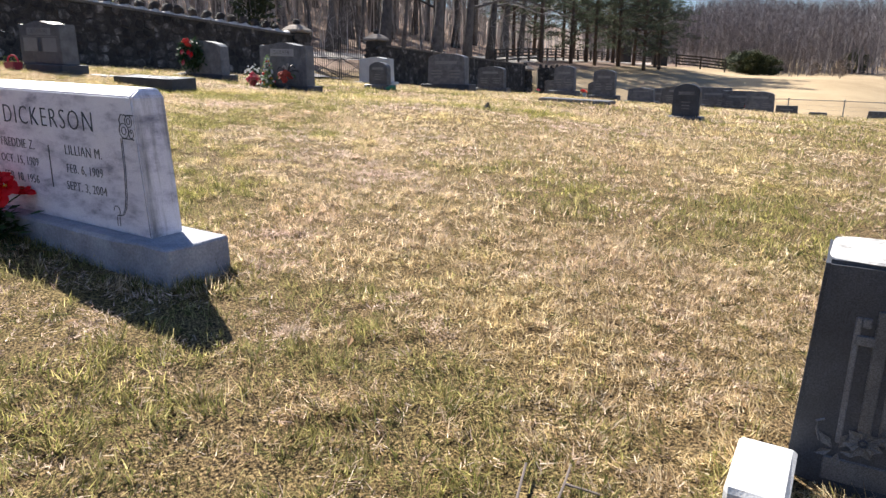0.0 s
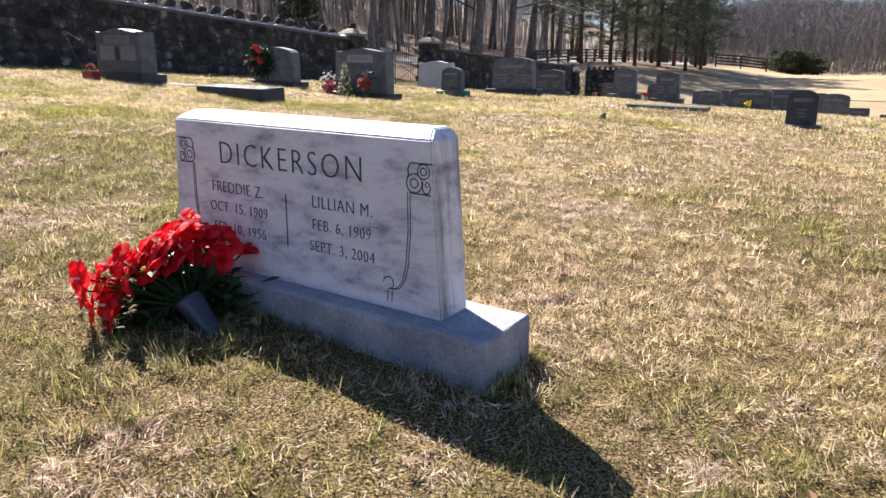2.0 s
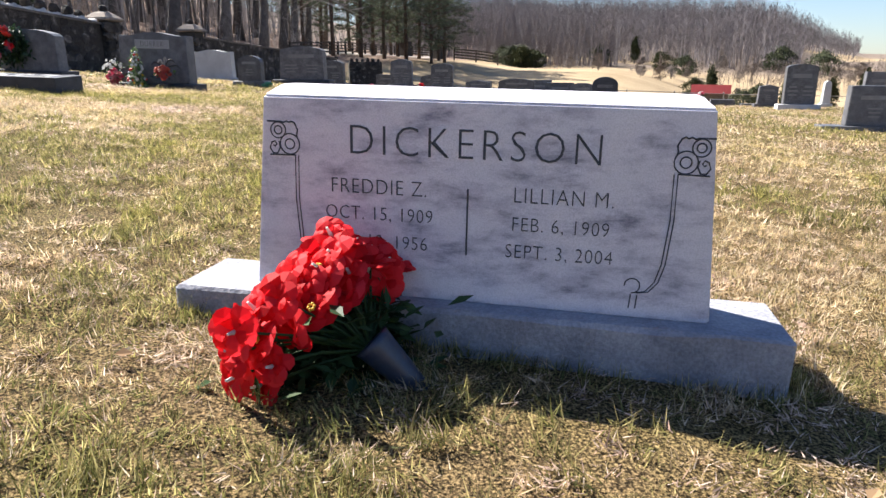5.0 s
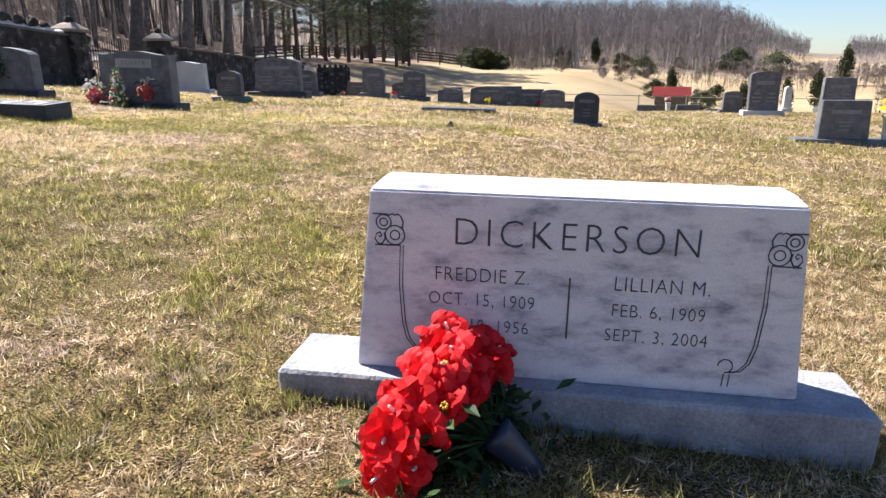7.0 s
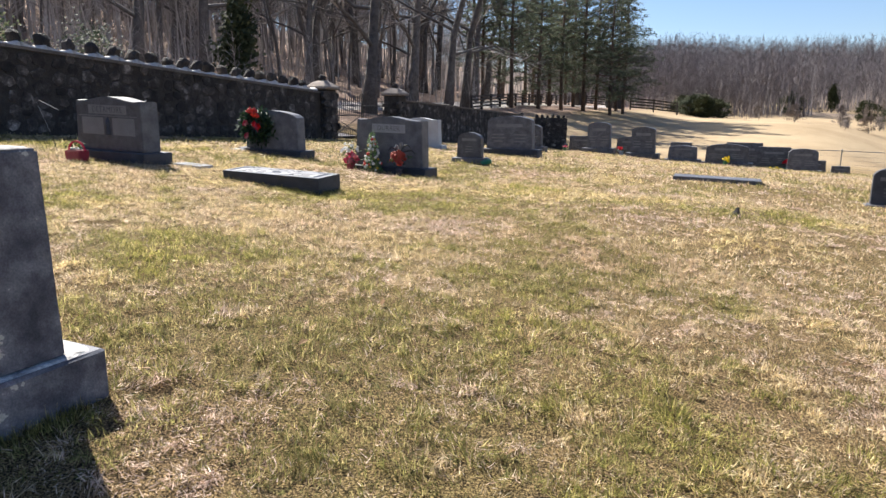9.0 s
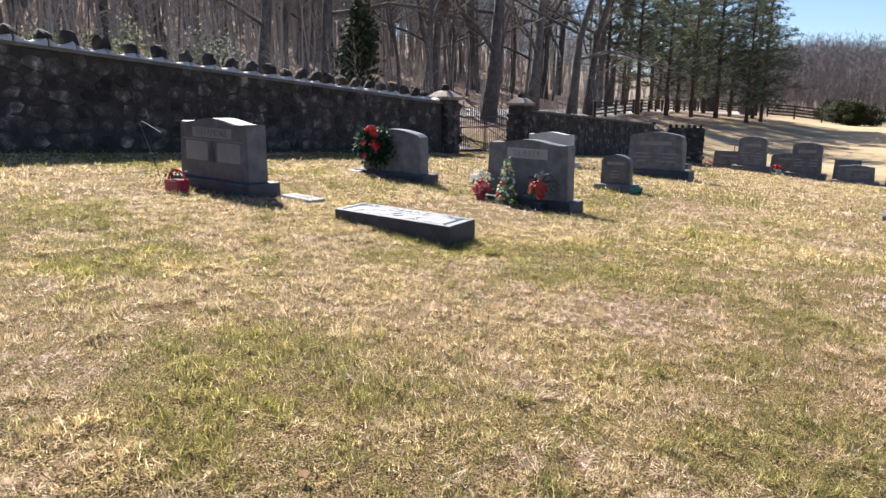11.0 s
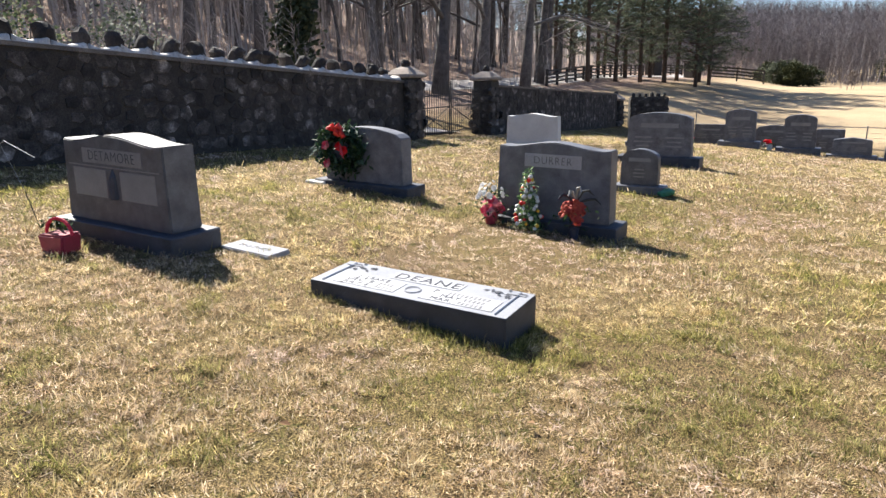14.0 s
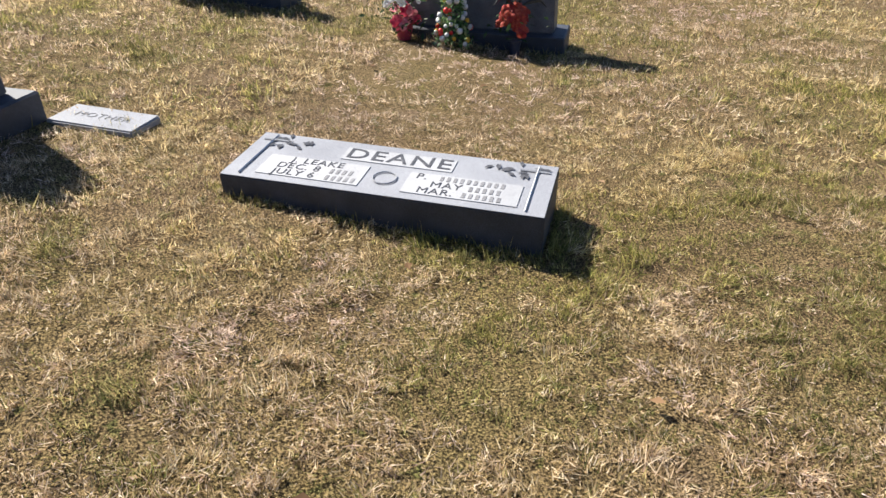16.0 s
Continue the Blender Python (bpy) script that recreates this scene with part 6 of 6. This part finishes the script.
# far woods: slim trunks with upswept twigs, too many to count
def far_woods(name, x, y, height, label, seed, twigs=26, width=0.12, material=WOODS):
    rng = np.random.default_rng(seed)
    n = len(x)
    z = ground_z(x, y) - 0.3
    base = np.stack([x, y, z], -1)
    hgt = height * rng.uniform(0.5, 1.15, n)
    verts, faces = [], []
    top = base + np.stack([rng.normal(0, 0.09, n) * hgt, rng.normal(0, 0.09, n) * hgt, hgt], -1)
    for k in range(3):
        a0, a1 = k * math.tau / 3, (k + 1) * math.tau / 3
        o0, o1 = np.array([math.cos(a0), math.sin(a0), 0]) * width, np.array([math.cos(a1), math.sin(a1), 0]) * width
        verts.append(np.stack([base + o0, base + o1, top], 1))
    f = rng.uniform(0.3, 1.0, (n, twigs))
    s = base[:, None] + (top - base)[:, None] * f[..., None]
    az = rng.uniform(0, math.tau, (n, twigs))
    L = hgt[:, None] * 0.34 * rng.uniform(0.4, 1.0, (n, twigs)) * (1.25 - f)
    e = s + np.stack([np.cos(az) * L, np.sin(az) * L, L * rng.uniform(0.3, 1.3, (n, twigs))], -1)
    w = np.stack([-np.sin(az), np.cos(az), np.zeros_like(az)], -1) * width * 0.4
    verts.append(np.stack([s - w, s + w, e], 2).reshape(-1, 3, 3))
    w2 = np.zeros_like(w)
    w2[..., 2] = width * 0.4
    verts.append(np.stack([s - w2, s + w2, e], 2).reshape(-1, 3, 3))
    v = np.concatenate([a.reshape(-1, 3) for a in verts])
    return stuff_mesh(name, v, np.arange(len(v)).reshape(-1, 3), material, label, "woods")


rng = np.random.default_rng(5)
b, d = np.radians(rng.uniform(12, 66, 12000)), rng.uniform(135, 330, 12000)
bd = np.degrees(b)
keep = ~((bd > 33) & (d < 150) | (bd > 46) & (d < 215) | (bd > 49.5) & (bd < 52))
far_woods("far_woods", (-3.3 + d * np.sin(b))[keep], (2 + d * np.cos(b))[keep], (11.0 - 5.0 * np.clip((bd - 43) / 6, 0, 1))[keep], "grey leafless woods covering the far hills", 6, 22, 0.085)
b, d = np.radians(rng.uniform(16, 31, 420)), rng.uniform(124, 156, 420)
far_woods("field_edge_woods", -3.3 + d * np.sin(b), 2 + d * np.cos(b), 9.0, "bare thicket along the hay field's edge", 7, 44, 0.05)
b, d = np.radians(rng.uniform(28, 62, 2600)), rng.uniform(85, 175, 2600)
x, y = -3.3 + d * np.sin(b), 2 + d * np.cos(b)
keep = np.sin(x * 0.11 + 2 * np.sin(y * 0.06)) + np.sin(y * 0.13 + x * 0.04) > 0.5
far_woods("valley_brush", x[keep], y[keep], 3.4, "grey-brown leafless brush in bands across the valley", 10, 34, 0.035, SCRUB)
s, n = rng.uniform(-80, 110, 5600), 27 + 112 * rng.random(5600)
far_woods("deep_woods", GATE.x + WDIR.x * s + WNOR.x * n, GATE.y + WDIR.y * s + WNOR.y * n, 14.5, "dense leafless wood behind the wall", 8, 26, 0.085, WOODS_NEAR)
s, n = rng.uniform(-45, 50, 1100), rng.uniform(10, 50, 1100)
far_woods("undergrowth", GATE.x + WDIR.x * s + WNOR.x * n, GATE.y + WDIR.y * s + WNOR.y * n, 4.5, "thin saplings and brush under the trees", 9, 24, 0.025, WOODS_NEAR)


# ---- face stones of the walls, nearest ones singly ----
def lay_stones(wall, s0, s1, top, single_from, single_to):
    rnd = random.Random(77)
    singles, rest_v, rest_f = 0, [], []
    s = s0
    cells = []
    while s < s1:
        step = rnd.uniform(0.3, 0.46)
        p = wall_point(s)
        g, t = gz(p.x, p.y), top(s) - 0.06
        z = g + 0.1
        while z < t - 0.06:
            h = rnd.uniform(0.22, 0.34)
            cells.append((s + rnd.uniform(-0.07, 0.07), min(z, t - 0.12), h, step))
            z += h
        s += step
    for s, z, h, w in cells:
        k = rnd.randrange(10)
        p = wall_point(s, -0.155)
        base = STONES[k]
        dim = (0.42, 0.34, 0.5, 0.28, 0.38, 0.24, 0.55, 0.3, 0.22, 0.45)[k], (0.26, 0.3, 0.24, 0.22, 0.34, 0.18, 0.3, 0.16, 0.26, 0.2)[k]
        m = pose(p.x, p.y, z + h * 0.3, 0, rnd.uniform(-22, 22), WANG) @ Matrix.Diagonal((w / dim[0] * rnd.uniform(0.72, 1.1), rnd.uniform(0.9, 1.15), h / dim[1] * rnd.uniform(0.75, 1.0), 1))
        if single_from < s < single_to and singles < 300:
            o = new("stone", base)
            o.parent, o.matrix_basis = wall, m
            singles += 1
        else:
            off = sum(len(v) for v in rest_v)
            rest_v.append([m @ v.co for v in base.vertices])
            rest_f += [[i + off for i in f.vertices] for f in base.polygons]
    if rest_v:
        me = bpy.data.meshes.new("face_stones")
        me.from_pydata([tuple(c) for v in rest_v for c in v], [], rest_f)
        me.materials.append(STONE)
        o = new("face_stones", me)
        o.parent = wall
        tagged(o, "rough dark field stones in mortar", kind="stuff")


lay_stones(WALL_A, -33.8, -0.5, wall_top, -15.0, 0.0)
lay_stones(WALL_B, 5.6, 20.8, low_top, 4.0, 21.0)


# short squat length of wall past the low wall's end
RETURN = tagged(new("wall_return"), "short squat length of dark field-stone wall", "wall", kind="structure")
RETURN.matrix_basis = pose(6.8, 46.3, gz(6.8, 46.3), 0, 0, 5)
bm = bmesh.new()
box(bm, -1.1, 1.1, -0.2, 0.2, -0.5, 1.85)
part("wall_core", roughen(bevelled(bm, 0.05), 0.04, 3), MORTAR, RETURN)
rnd = random.Random(31)
for i in range(6):
    for j in range(7):
        o = new("stone", STONES[rnd.randrange(10)])
        o.parent, o.matrix_basis = RETURN, pose(-0.92 + 0.37 * i + rnd.uniform(-0.05, 0.05), -0.2, 0.14 + 0.26 * j, 0, rnd.uniform(-12, 12), 0) @ Matrix.Scale(0.85, 4)
for i in range(6):
    o = new("coping_stone", COPINGS[i])
    o.parent, o.matrix_basis = RETURN, pose(-0.9 + 0.36 * i, 0, 1.83, 0, 0, rnd.uniform(-8, 8)) @ Matrix.Scale(rnd.uniform(0.5, 0.9), 4)
